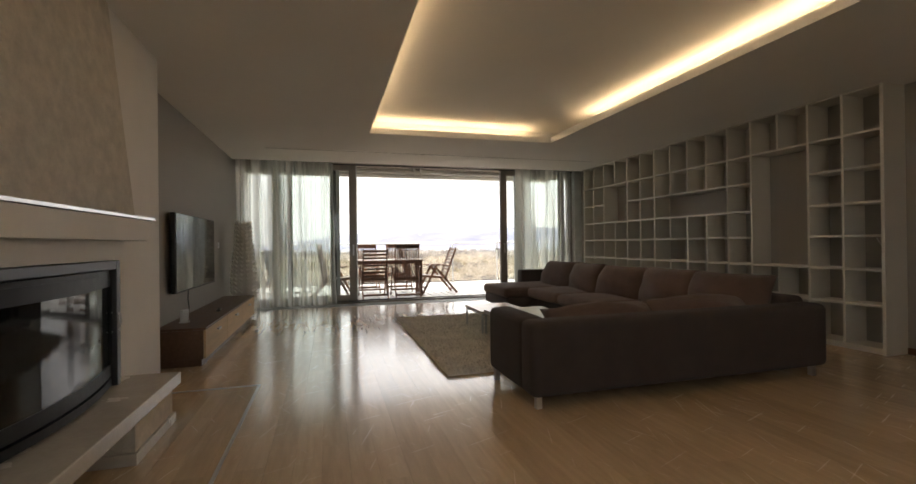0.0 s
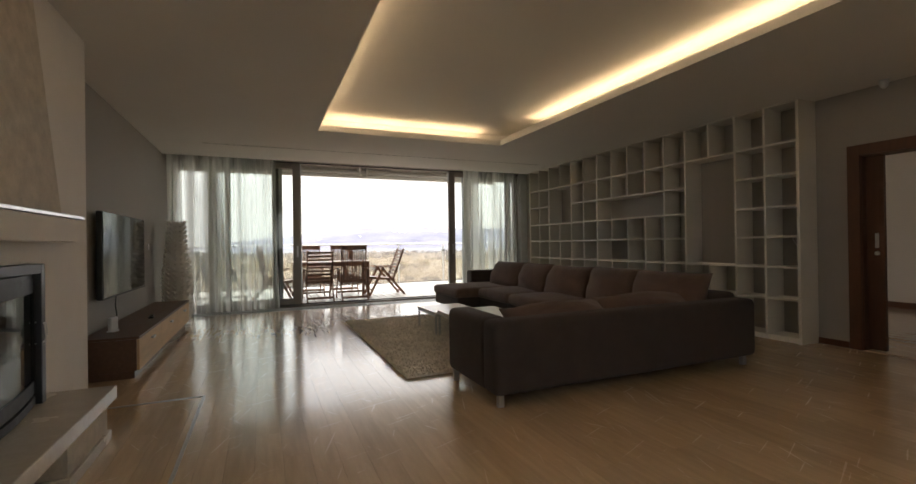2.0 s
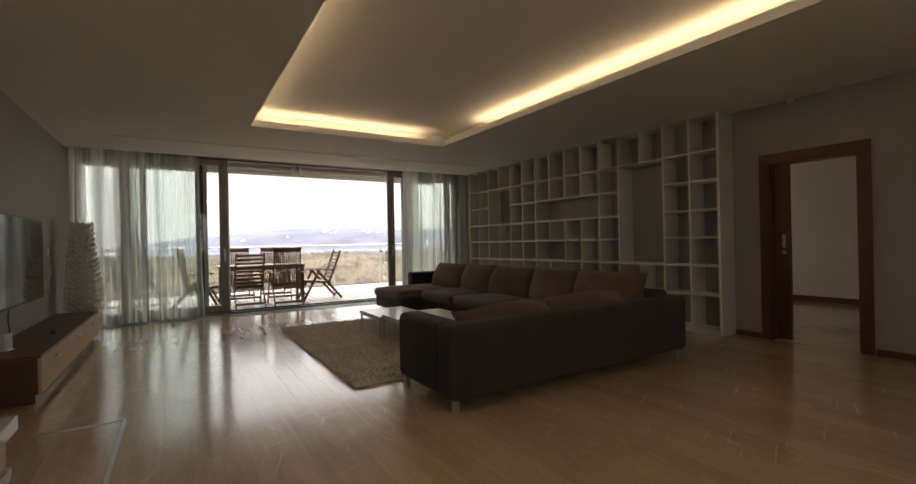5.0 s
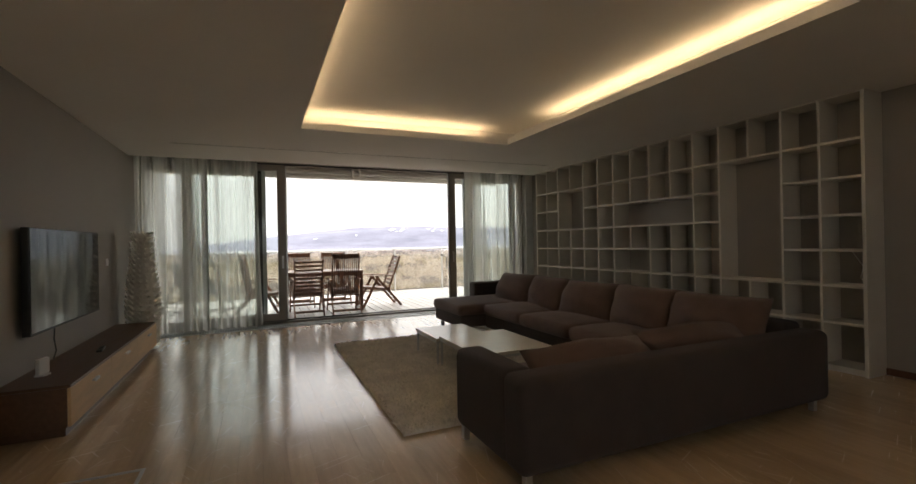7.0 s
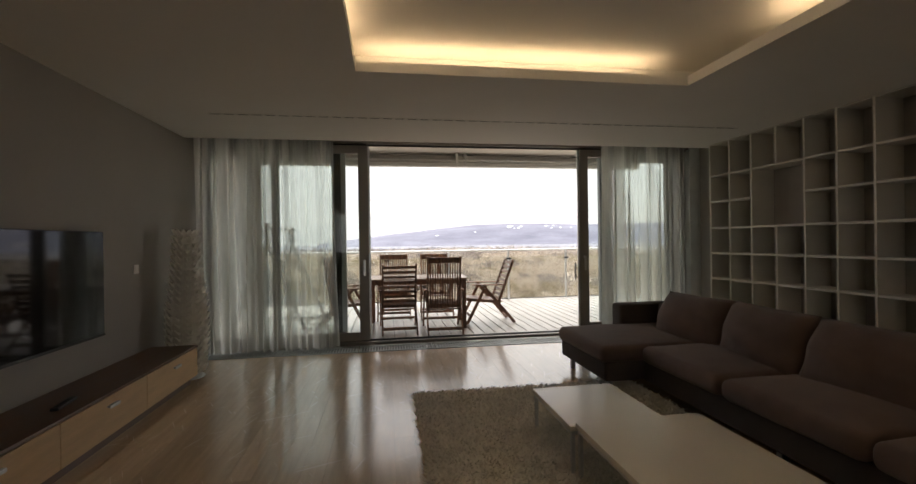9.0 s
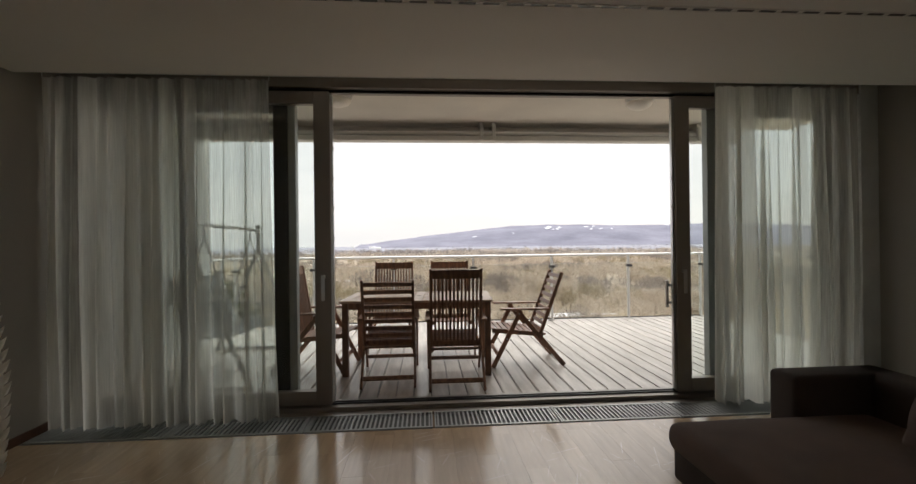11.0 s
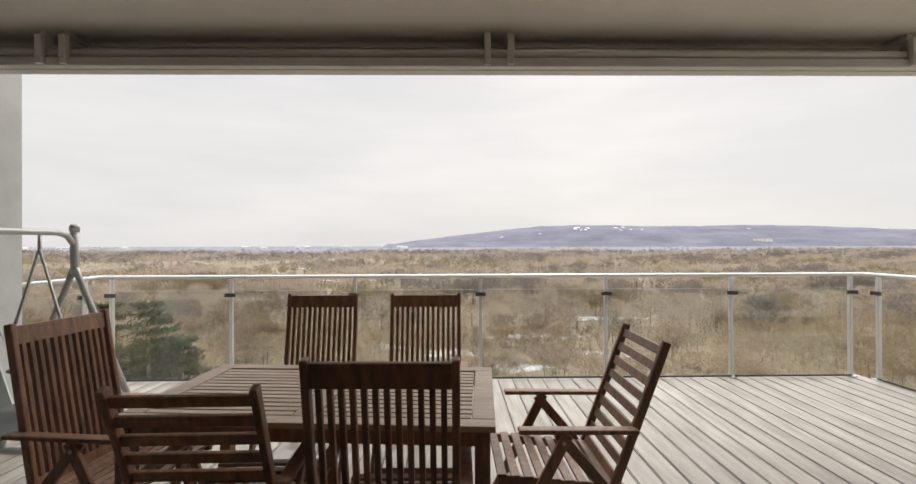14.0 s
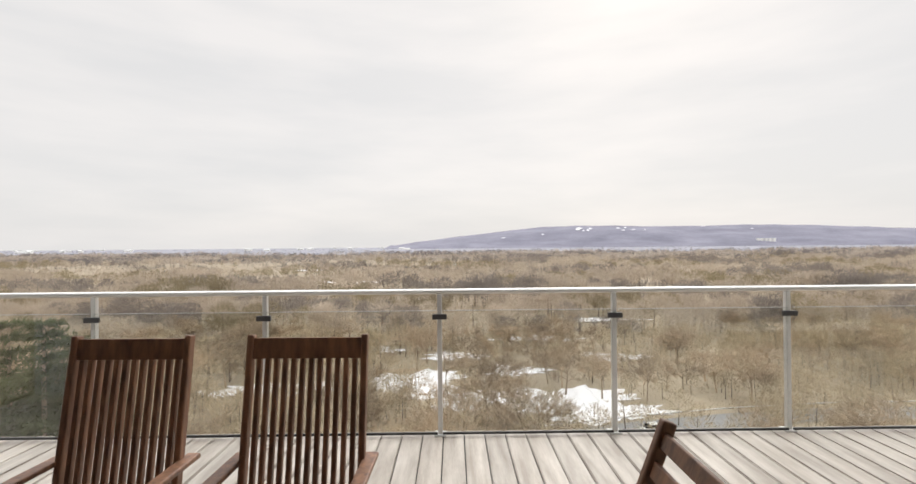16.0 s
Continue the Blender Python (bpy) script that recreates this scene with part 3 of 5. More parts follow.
def sliding_leaf(name, x0, x1, inner, label):
    """A glazed sliding leaf; inner is the side (+1, -1) of the stile that meets the opening."""
    d = thing(name, label, "door", ((x0 + x1) / 2, WIN, 0.048), kind="structure")
    h, hx = HEAD - 0.06, (x1 - x0) / 2
    for s in (-1, 1):
        a, b = sorted((s * hx, s * (hx - 0.125)))
        st = part("stile", boxes((a, b, 0.03, 0.098, 0, h), bevel=0.005), M_ALU, d)
        if s == inner:
            e = s * hx
            a, b = sorted((e, e + s * 0.022))
            part("edge_strip", boxes((a, b, 0.05, 0.08, 0.02, h - 0.02)), M_STEEL, st, "bright metal locking strip")
            a, b = sorted((e + s * 0.001, e + s * 0.012))
            part("seal", boxes((a, b, 0.086, 0.097, 0.0, h)), M_ALUD, st)
            hb = bmesh.new()
            c = e - s * 0.055
            box(hb, c - 0.014, c + 0.014, -0.012, 0.0, 0.0, 0.20)
            box(hb, c - 0.014, c + 0.014, 0.0, 0.03, 0.17, 0.20)
            moved(hb, Matrix.Translation((0, 0, 0.83)))
            bmesh.ops.bevel(hb, geom=list(hb.edges), offset=0.003, segments=2, affect="EDGES")
            part("door_handle", hb, M_STEEL, st, "plain metal lever handle")
            if s < 0:
                part("outer_handle", boxes((e - 0.05, e - 0.032, 0.10, 0.125, 0.70, 0.93), (e - 0.032, e + 0.02, 0.10, 0.118, 0.73, 0.75), (e - 0.032, e + 0.02, 0.10, 0.118, 0.88, 0.90), bevel=0.003), M_STEEL, st, "flat steel outer pull")
            for k in range(8):
                z = 0.35 + k * 0.24
                a, b = sorted((e + s * 0.022, e + s * 0.027))
                part("bolt", boxes((a, b, 0.058, 0.072, z, z + 0.02)), M_STEEL, st)
    part("bottom_rail", boxes((-hx + 0.125, hx - 0.125, 0.032, 0.096, 0, 0.11), bevel=0.004), M_ALU, d)
    part("top_rail", boxes((-hx + 0.125, hx - 0.125, 0.032, 0.096, h - 0.10, h), bevel=0.004), M_ALU, d)
    g = part("pane", boxes((-hx + 0.125, hx - 0.125, 0.060, 0.066, 0.11, h - 0.10)), M_GLASS, d)
    g.visible_shadow = False
    return d


sliding_leaf("door_2", -0.86, LX0, 1, "sliding terrace door leaf pushed open, dark aluminium and glass")
sliding_leaf("door_3", LX1, 4.85, -1, "sliding terrace door leaf pushed open to the bookcase side")


# ---- curtains ----
def curtain(x0, x1, y, seed, label, lean=0.0):
    rnd = random.Random(seed)
    n, rows = int((x1 - x0) / 0.006), 26
    fold = [0.0]
    freq = []
    ph = 0.0
    for i in range(n + 1):
        if i % 9 == 0:
            freq.append(rnd.choice((0.35, 0.55, 0.8, 1.2)) * rnd.uniform(0.8, 1.2))
        ph += freq[-1] * 0.62
        fold.append(ph)
    verts, faces = [], []
    ztop, zbot = CEIL + 0.05, 0.02
    hem = [rnd.uniform(-0.008, 0.012) for _ in range(n + 1)]
    for j in range(rows + 1):
        v = j / rows
        amp = 0.016 + 0.036 * min(1, v * 1.6)
        for i in range(n + 1):
            u = i / n
            x = x0 + (x1 - x0) * u + lean * v * v * (1 if u > 0.5 else 0) * (u - 0.5) * 2 + 0.012 * math.sin(fold[i] * 0.5 + v * 2.5)
            yy = y + amp * math.sin(fold[i] + 0.5 * math.sin(v * 3 + i * 0.02)) + 0.012 * v * math.sin(fold[i] * 0.37 + 1.3)
            verts.append((x, yy, ztop + (zbot + hem[i] * v - ztop) * v))
    for j in range(rows):
        for i in range(n):
            a = j * (n + 1) + i
            faces.append((a, a + 1, a + n + 2, a + n + 1))
    c = thing("curtain", label, "curtain", (0, 0, 0), group="terrace window curtains")
    me = raw_mesh("cloth", verts, faces, M_VOILE)
    for p in me.polygons:
        p.use_smooth = True
    piece("cloth", me, c)
    part("curtain_track", boxes((x0 - 0.02, x1 + 0.02, y - 0.012, y + 0.012, CEIL + 0.19, CEIL + 0.215), (x0, x0 + 0.004, y - 0.002, y + 0.002, CEIL + 0.04, CEIL + 0.19),
                                (x1 - 0.004, x1, y - 0.002, y + 0.002, CEIL + 0.04, CEIL + 0.19)), M_WPLASTIC, c)
    return c


curtain(-1.41, 0.18, 9.67, 4, "sheer white voile curtain gathered beside the terrace door", 0.03)
curtain(3.65, 4.90, 9.67, 9, "sheer white voile curtain hanging beside the bookcase", -0.02)

# ---- floor convector grilles ----
slat_me = mesh_of("slat", boxes((-0.006, 0.006, -0.128, 0.128, -0.012, 0.0)), M_ALUL)
for k in range(7):
    x0 = WX0 + 0.02 + k * 0.925
    g = thing("floor_grille", "aluminium floor convector grille along the terrace window", "grille", (x0 + 0.46, 9.61, 0.004), group="floor convector grilles")
    part("frame", boxes((-0.455, 0.455, -0.15, -0.13, -0.02, 0.002), (-0.455, 0.455, 0.13, 0.15, -0.02, 0.002), (-0.455, -0.445, -0.13, 0.13, -0.02, 0.002), (0.445, 0.455, -0.13, 0.13, -0.02, 0.002)), M_ALUL, g)
    part("trough", boxes((-0.445, 0.445, -0.13, 0.13, -0.0215, -0.018)), M_PLASTIC, g)
    for i in range(27):
        piece("slat", slat_me, g, Matrix.Translation((-0.43 + i * 0.0331, 0, 0.0)))


# ---- bookcase ----
bc = thing("bookcase", "wall-wide white open bookcase with empty compartments", "bookcase", (4.945, 4.25, 0))
MOD = 0.3345
LV = [0.05, 0.445, 0.78, 1.102, 1.42, 1.755, 2.085, 2.485]
DEP = 0.288


def upright(k, z0, z1, wdt=0.011):
    part("upright", boxes((0, DEP, k * MOD - wdt, k * MOD + wdt, z0, z1), bevel=0.0015), M_SHELF, bc)


def shelf_board(k0, k1, lv):
    part("shelf", boxes((0.002, DEP, k0 * MOD + 0.011, k1 * MOD - 0.011, LV[lv] - 0.011, LV[lv] + 0.011), bevel=0.0015), M_SHELF, bc)


for k in range(16):
    if k in (0, 2, 4, 5, 15):
        upright(k, 0.0, LV[7], 0.014 if k in (0, 15) else 0.011)
    elif k == 1:
        upright(k, LV[0] + 0.011, LV[7])
    elif k == 3:
        upright(k, LV[0] + 0.011, LV[2] - 0.011)
        upright(k, LV[6] + 0.011, LV[7])
    else:
        gaps = {6: (4, 5), 7: (4, 5), 8: (4, 5), 12: (4, 6)}.get(k)
        low = {8: (2, 3)}.get(k)
        cuts = sorted(c for c in (gaps, low) if c)
        z = LV[0] + 0.011
        for a, b in cuts:
            upright(k, z, LV[a] - 0.011)
            z = LV[b] + 0.011
        upright(k, z, LV[7])
for lv in (0, 7):
    for k in range(15):
        shelf_board(k, k + 1, lv) if lv == 0 else None
part("top_board", boxes((0, DEP, -0.014, 15 * MOD + 0.014, LV[7], LV[7] + 0.012)), M_SHELF, bc)
part("plinth", boxes((0.03, 0.05, 0.014, 15 * MOD - 0.014, 0.0, LV[0] - 0.012)), M_SHELF, bc)
for lv in range(1, 7):
    k = 0
    while k < 15:
        k1 = k + 1
        if k == 2 and lv in (3, 4, 5):
            k = 4
            continue
        if lv == 5 and k in (11, 12):
            k += 1
            continue
        if (k, lv) in ((2, 2), (2, 6), (5, 4), (5, 5), (7, 2), (7, 3), (11, 4), (11, 6)):
            k1 = {(2, 2): 4, (2, 6): 4, (5, 4): 9, (5, 5): 9, (7, 2): 9, (7, 3): 9, (11, 4): 13, (11, 6): 13}[(k, lv)]
        shelf_board(k, k1, lv)
        k = k1
for k in (11, 12):
    s = thing("cable_outlet", "small black socket with a cable inside the bookcase", "socket", (5.226, 4.25 + k * MOD + 0.17, 1.02))
    part("plate", boxes((-0.012, 0.007, -0.04, 0.04, -0.035, 0.035), bevel=0.004), M_PLASTIC, s)
    part("cable", tube([(-0.008, 0, -0.03), (-0.02, 0.004, -0.1), (-0.022, 0.0, -0.2), (-0.02, 0.0, -0.23)], 0.005, 8), M_WPLASTIC, s)
s = thing("loose_cable", "thin white cable hanging in the end compartments", "cable", (5.21, 4.36, 0.79))
part("wire", tube([(0, 0.0, 0.0), (-0.03, 0.03, 0.06), (-0.02, 0.01, 0.16), (-0.04, 0.05, 0.24), (-0.02, 0.09, 0.29)], 0.004, 6), M_WPLASTIC, s)


# ---- fireplace ----
FX = -1.13
structure("wall_chimney", boxes((WX0, -1.16, 1.6, 5.28, 0, CEIL)), M_CHIM, "smooth plastered chimney breast beside the television wall", "chimney breast")
fp = thing("fireplace", "built-in fireplace with curved glass door, stone hearth and steel-edged mantel", "fireplace", (FX, 3.83, 0))
bm = bmesh.new()
hood = [bm.verts.new(p) for p in ((-0.028, -1.6, 1.275), (0.05, -1.6, 1.275), (0.05, 0.78, 1.275), (-0.028, 0.78, 1.275),
                                  (-0.028, -1.6, CEIL - 0.002), (-0.012, -1.6, CEIL - 0.002), (-0.012, 0.60, CEIL - 0.002), (-0.028, 0.60, CEIL - 0.002))]
for f in ((0, 1, 2, 3), (7, 6, 5, 4), (0, 4, 5, 1), (1, 5, 6, 2), (2, 6, 7, 3), (3, 7, 4, 0)):
    bm.faces.new([hood[i] for i in f])
part("hood", bm, M_STUCCO, fp, "rough beige plaster hood tapering upwards")
part("surround", boxes((-0.028, 0.0, 0.555, 0.74, 0.298, 1.115), (-0.028, 0.0, -1.6, 0.555, 1.005, 1.115), (-0.028, 0.0, -1.6, -0.70, 0.298, 1.005)), M_CHIM, fp)
part("mantel", boxes((-0.028, 0.075, -1.6, 0.90, 1.117, 1.25), bevel=0.004), M_CHIM, fp, "thick plastered mantel beam")
part("mantel_edge", boxes((-0.028, 0.085, -1.6, 1.02, 1.252, 1.272), bevel=0.003), M_STEEL, fp, "polished steel mantel plate")
slab = part("hearth_slab", boxes((-0.03, 0.31, -1.4, 0.73, 0.222, 0.296), bevel=0.006), M_STONE, fp, "polished beige stone hearth slab")
for a, b_ in ((0.12, 0.68), (-1.4, -0.55)):
    part("hearth_base", boxes((-0.03, 0.275, a, b_, 0.06, 0.220)), M_STUCCO, fp)
for a, b_ in ((0.10, 0.70), (-1.4, -0.53)):
    part("hearth_plinth", boxes((-0.03, 0.29, a, b_, 0.0, 0.058), bevel=0.004), M_STONE, fp)
part("log_recess", boxes((-0.03, -0.02, -0.53, 0.10, 0.0, 0.220)), M_BLACK, fp)
# curved firebox insert
arc = [(-0.655 + 1.155 * i / 20, 0.010 + 0.085 * math.sin(math.pi * (0.06 + 0.88 * i / 20))) for i in range(21)]


def curved(z0, z1, out, thick, a=arc):
    bm = bmesh.new()
    ring = []
    for y, x in a:
        ring.append([bm.verts.new((x + out + dx, y, z)) for dx, z in ((0, z0), (0, z1), (-thick, z1), (-thick, z0))])
    for u, v in zip(ring, ring[1:]):
        for k in range(4):
            f = bm.faces.new((u[k], u[(k + 1) % 4], v[(k + 1) % 4], v[k]))
    bm.faces.new(ring[0])
    bm.faces.new(ring[-1][::-1])
    return bm


part("insert_frame", boxes((-0.026, 0.055, 0.508, 0.553, 0.298, 1.003), (-0.026, 0.055, -0.698, -0.66, 0.298, 1.003), (-0.026, 0.055, -0.66, 0.508, 0.955, 1.003), bevel=0.004), M_INSERT, fp, "dark grey metal insert frame")
door = part("fire_door", curved(0.86, 0.93, 0.0, 0.03), M_BLACK, fp)
part("lower_band", curved(0.355, 0.42, 0.0, 0.03), M_BLACK, door)
part("fire_glass", curved(0.42, 0.86, -0.006, 0.008), M_SCREEN, door, "dark reflective curved glass")
ya, xa = arc[-1]
part("door_edge", boxes((xa - 0.03, xa + 0.002, ya - 0.004, ya + 0.012, 0.355, 0.93)), M_BLACK, door)
part("top_plate", curved(0.93, 0.952, -0.004, 0.10), M_BLACK, fp)
part("air_slot", curved(0.305, 0.345, 0.004, 0.03), M_BLACK, fp)
part("firebox", boxes((-0.027, -0.022, -0.66, 0.50, 0.30, 0.95)), M_PLASTIC, fp)
part("door_handle", tube([(xa, ya + 0.01, 0.60), (xa + 0.035, ya + 0.03, 0.61), (xa + 0.04, ya + 0.03, 0.65), (xa + 0.035, ya + 0.03, 0.70), (xa, ya + 0.01, 0.71)], 0.006, 8), M_STEEL, door, "bent wire handle")
s = thing("floor_strip", "slim metal floor edging framing the fireplace zone", "floor trim", (0, 0, 0), kind="structure")
part("strip_long", boxes((-0.455, -0.437, 2.4, 5.14, 0.0, 0.006)), M_STEEL, s)
part("strip_short", boxes((-1.15, -0.455, 5.122, 5.14, 0.0, 0.006)), M_STEEL, s)


# ---- television side ----
tv = thing("television", "large flat black television mounted on the wall", "television", (-1.355, 7.05, 1.015))
part("cabinet", boxes((-0.03, 0.018, -0.765, 0.765, -0.395, 0.395), bevel=0.006), M_PLASTIC, tv)
part("screen", boxes((0.019, 0.022, -0.755, 0.755, -0.375, 0.387)), M_SCREEN, tv, "dark glossy screen")
part("bezel", boxes((0.0185, 0.023, -0.764, 0.764, -0.394, -0.376), bevel=0.001), M_PLASTIC, tv)
part("wall_mount", boxes((-0.064, -0.03, -0.2, 0.2, -0.15, 0.15)), M_BLACK, tv)
part("power_cable", tube([(-0.02, -0.22, -0.39), (-0.025, -0.225, -0.5), (-0.02, -0.20, -0.6), (-0.025, -0.24, -0.66)], 0.005, 6), M_PLASTIC, tv)

lb = thing("low_media_bench", "long low media bench with oak drawers and walnut top", "sideboard", (-0.985, 5.86, 0))
L = 2.74
part("plinth", boxes((-0.39, -0.045, 0.05, L - 0.05, 0.0, 0.07)), M_WALNUT, lb)
part("body", boxes((-0.40, -0.020, 0.0, L, 0.07, 0.330), bevel=0.002), M_WALNUT, lb)
part("top", boxes((-0.405, 0.002, -0.004, L + 0.004, 0.332, 0.352), bevel=0.003), M_WALNUT, lb, "dark walnut top board")
for k in range(3):
    dr = part("drawer", boxes((-0.019, 0.0, k * L / 3 + 0.003, (k + 1) * L / 3 - 0.003, 0.074, 0.327), bevel=0.002), M_OAK, lb, "light oak drawer front")
    yc = (k + 0.52) * L / 3
    part("handle", boxes((0.001, 0.022, yc - 0.055, yc + 0.055, 0.262, 0.274), (0.018, 0.022, yc - 0.055, yc + 0.055, 0.255, 0.262), bevel=0.001), M_STEEL, dr, "thin steel pull")
s = thing("remote_control", "black remote control lying on the media bench", "remote", (-1.12, 7.02, 0.3525), 8)
part("body", boxes((-0.022, 0.022, -0.11, 0.11, 0, 0.018), bevel=0.005), M_PLASTIC, s)
for i in range(5):
    part("button", boxes((-0.012, 0.012, -0.085 + i * 0.03, -0.07 + i * 0.03, 0.018, 0.020)), M_ALUD, s)
s = thing("router", "small white upright router on the media bench", "router", (-1.25, 6.22, 0.3525), -15)
part("body", boxes((-0.016, 0.016, -0.05, 0.05, 0.012, 0.125), bevel=0.008), M_WPLASTIC, s)
part("foot", boxes((-0.03, 0.03, -0.04, 0.04, 0, 0.012), bevel=0.003), M_WPLASTIC, s)
s = thing("wall_switch", "white light switch on the taupe wall", "switch", (WX0, 8.42, 1.09))
part("plate", boxes((0.0, 0.009, -0.04, 0.04, -0.04, 0.04), bevel=0.003), M_WPLASTIC, s)
part("rocker", boxes((0.009, 0.013, -0.028, 0.028, -0.028, 0.028), bevel=0.002), M_WPLASTIC, s)

# floor lamp of stacked, zigzag-cut rings
fl = thing("floor_lamp", "tall white floor lamp of zigzag-cut stacked rings", "lamp", (-1.15, 8.80, 0))
part("foot", lathe([(0.15, 0.0), (0.15, 0.008), (0.12, 0.012)], 32), M_STEEL, fl)
part("pole", tube([(0, 0, 0.01), (0, 0, 1.42)], 0.01, 8), M_STEEL, fl)
part("core", lathe([(0.095, 0.06), (0.11, 0.4), (0.095, 0.9), (0.05, 1.42)], 24), M_LAMP, fl, "pale inner tube")
NR = 22
for k in range(NR):
    z = 0.04 + k * (1.40 / NR)
    t = k / NR
    r = 0.165 + 0.022 * math.sin(math.pi * min(1, t * 1.5)) - 0.095 * max(0, t - 0.35) ** 1.1
    bm = bmesh.new()
    rows = []
    for i in range(57):
        a = i / 56 * 2 * math.pi
        zig = abs((i % 4) / 2 - 1)
        rows.append([bm.verts.new((q * math.cos(a), q * math.sin(a), z + h)) for q, h in
                     ((r - 0.045, 0.0), (r - 0.02, 0.015), (r - 0.006 + 0.022 * zig, 0.022 + 0.060 * zig), (r - 0.03, 0.045))])
    for u, v in zip(rows, rows[1:]):
        for q in range(3):
            bm.faces.new((u[q], v[q], v[q + 1], u[q + 1]))
    part("ring", bm, M_LAMP, fl)


# ---- sofa ----
so = thing("corner_sofa", "large dark brown fabric corner sofa with chaise longue", "sofa", (0, 0, 0))
AX0, AX1, AY0 = 1.30, 3.83, 3.95


def cushion_box(x0, x1, y0, y1, z0, z1, r=0.05):
    bm = boxes((x0, x1, y0, y1, z0, z1))
    bmesh.ops.bevel(bm, geom=list(bm.edges), offset=r, segments=4, affect="EDGES", profile=0.5)
    for f in bm.faces:
        f.smooth = True
    return bm


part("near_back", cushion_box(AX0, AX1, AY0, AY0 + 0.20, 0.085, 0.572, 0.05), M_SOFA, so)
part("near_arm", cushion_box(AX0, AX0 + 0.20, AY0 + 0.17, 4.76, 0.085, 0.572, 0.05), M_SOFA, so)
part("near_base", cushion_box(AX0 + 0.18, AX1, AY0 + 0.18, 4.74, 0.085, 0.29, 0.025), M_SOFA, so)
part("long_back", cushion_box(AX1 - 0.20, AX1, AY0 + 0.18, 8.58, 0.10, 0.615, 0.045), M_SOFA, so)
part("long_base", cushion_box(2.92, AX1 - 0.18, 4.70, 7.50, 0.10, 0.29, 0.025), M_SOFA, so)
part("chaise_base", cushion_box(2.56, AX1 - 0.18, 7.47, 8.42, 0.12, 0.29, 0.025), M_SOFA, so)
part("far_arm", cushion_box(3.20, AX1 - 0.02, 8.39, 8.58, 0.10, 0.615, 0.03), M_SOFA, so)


def seat_pad(x0, x1, y0, y1, z0, z1, seed):
    bm = cushion_box(x0, x1, y0, y1, z0, z1, 0.055)
    bmesh.ops.subdivide_edges(bm, edges=[e for e in bm.edges if e.calc_length() > 0.25], cuts=5, use_grid_fill=True)
    for v in bm.verts:
        if v.co.z > (z0 + z1) / 2:
            u, w_ = (v.co.x - x0) / (x1 - x0), (v.co.y - y0) / (y1 - y0)
            v.co.z += 0.03 * math.sin(math.pi * min(max(u, 0), 1)) * math.sin(math.pi * min(max(w_, 0), 1)) + 0.006 * noise.noise(v.co * 5 + Vector((seed, 0, 0)))
    for f in bm.faces:
        f.smooth = True
    return bm


for i, d in enumerate(((1.51, 2.52, 4.14, 4.78), (2.53, 3.60, 4.14, 4.78), (2.86, 3.64, 4.79, 5.66), (2.86, 3.64, 5.67, 6.56), (2.86, 3.64, 6.57, 7.45), (2.52, 3.62, 7.45, 8.42))):
    part("seat_cushion", seat_pad(*d, 0.275, 0.415, i * 7.0), M_SOFAC, so)
backs = [(3.50, y, 0.565, 90 + a, 66 + t, 0.74, 0.47) for y, a, t in ((7.66, 5, 0), (6.89, -5, 4), (6.11, 4, -3), (5.34, -4, 5), (4.60, 5, 2))]
for i, (x, y, z, rz, tilt, wdt, hgt) in enumerate(backs):
    m = pose(x, y, z, 0, 0, rz) @ pose(0, 0, 0, -tilt, 0, 0)
    part("back_cushion", moved(pillow(wdt + 0.08, hgt, 0.30, i, sag=0.022, crown=2.0), m), M_SOFAC, so)
for i, (x, y, z, rz, tilt, wdt, hgt) in enumerate(((2.10, 4.34, 0.438, 181, 44, 0.98, 0.39), (3.02, 4.34, 0.452, 177, 47, 0.98, 0.41))):
    m = pose(x, y, z, 0, 0, rz) @ pose(0, 0, 0, -tilt, 0, 0)
    part("back_cushion", moved(pillow(wdt, hgt, 0.28, 40 + i, sag=0.024, crown=2.0), m), M_SOFAC, so)
for x, y in ((1.375, 4.03), (1.345, 4.70), (3.75, 4.03), (2.64, 8.32), (2.64, 7.56), (3.75, 8.5), (2.97, 6.2)):
    part("leg", boxes((x - 0.02, x + 0.02, y - 0.02, y + 0.02, 0.0, 0.10), bevel=0.003), M_STEEL, so, "square metal leg")


# ---- coffee tables and rug ----
def coffee_table(x0, x1, y0, y1, top, label):
    t = thing("coffee_table", label, "table", ((x0 + x1) / 2, (y0 + y1) / 2, 0.0), group="coffee tables")
    hx, hy = (x1 - x0) / 2, (y1 - y0) / 2
    part("tabletop", boxes((-hx, hx, -hy, hy, top - 0.028, top), bevel=0.003), M_LACQ, t)
    part("under_frame", boxes((-hx + 0.01, hx - 0.01, -hy + 0.01, -hy + 0.03, top - 0.05, top - 0.029), (-hx + 0.01, hx - 0.01, hy - 0.03, hy - 0.01, top - 0.05, top - 0.029),
                              (-hx + 0.01, -hx + 0.03, -hy + 0.03, hy - 0.03, top - 0.05, top - 0.029), (hx - 0.03, hx - 0.01, -hy + 0.03, hy - 0.03, top - 0.05, top - 0.029)), M_STEEL, t)
    for sx in (-1, 1):
        for sy in (-1, 1):
            cx, cy = sx * (hx - 0.02), sy * (hy - 0.02)
            part("leg", boxes((cx - 0.01, cx + 0.01, cy - 0.01, cy + 0.01, 0.022, top - 0.05)), M_STEEL, t, "thin square steel leg")


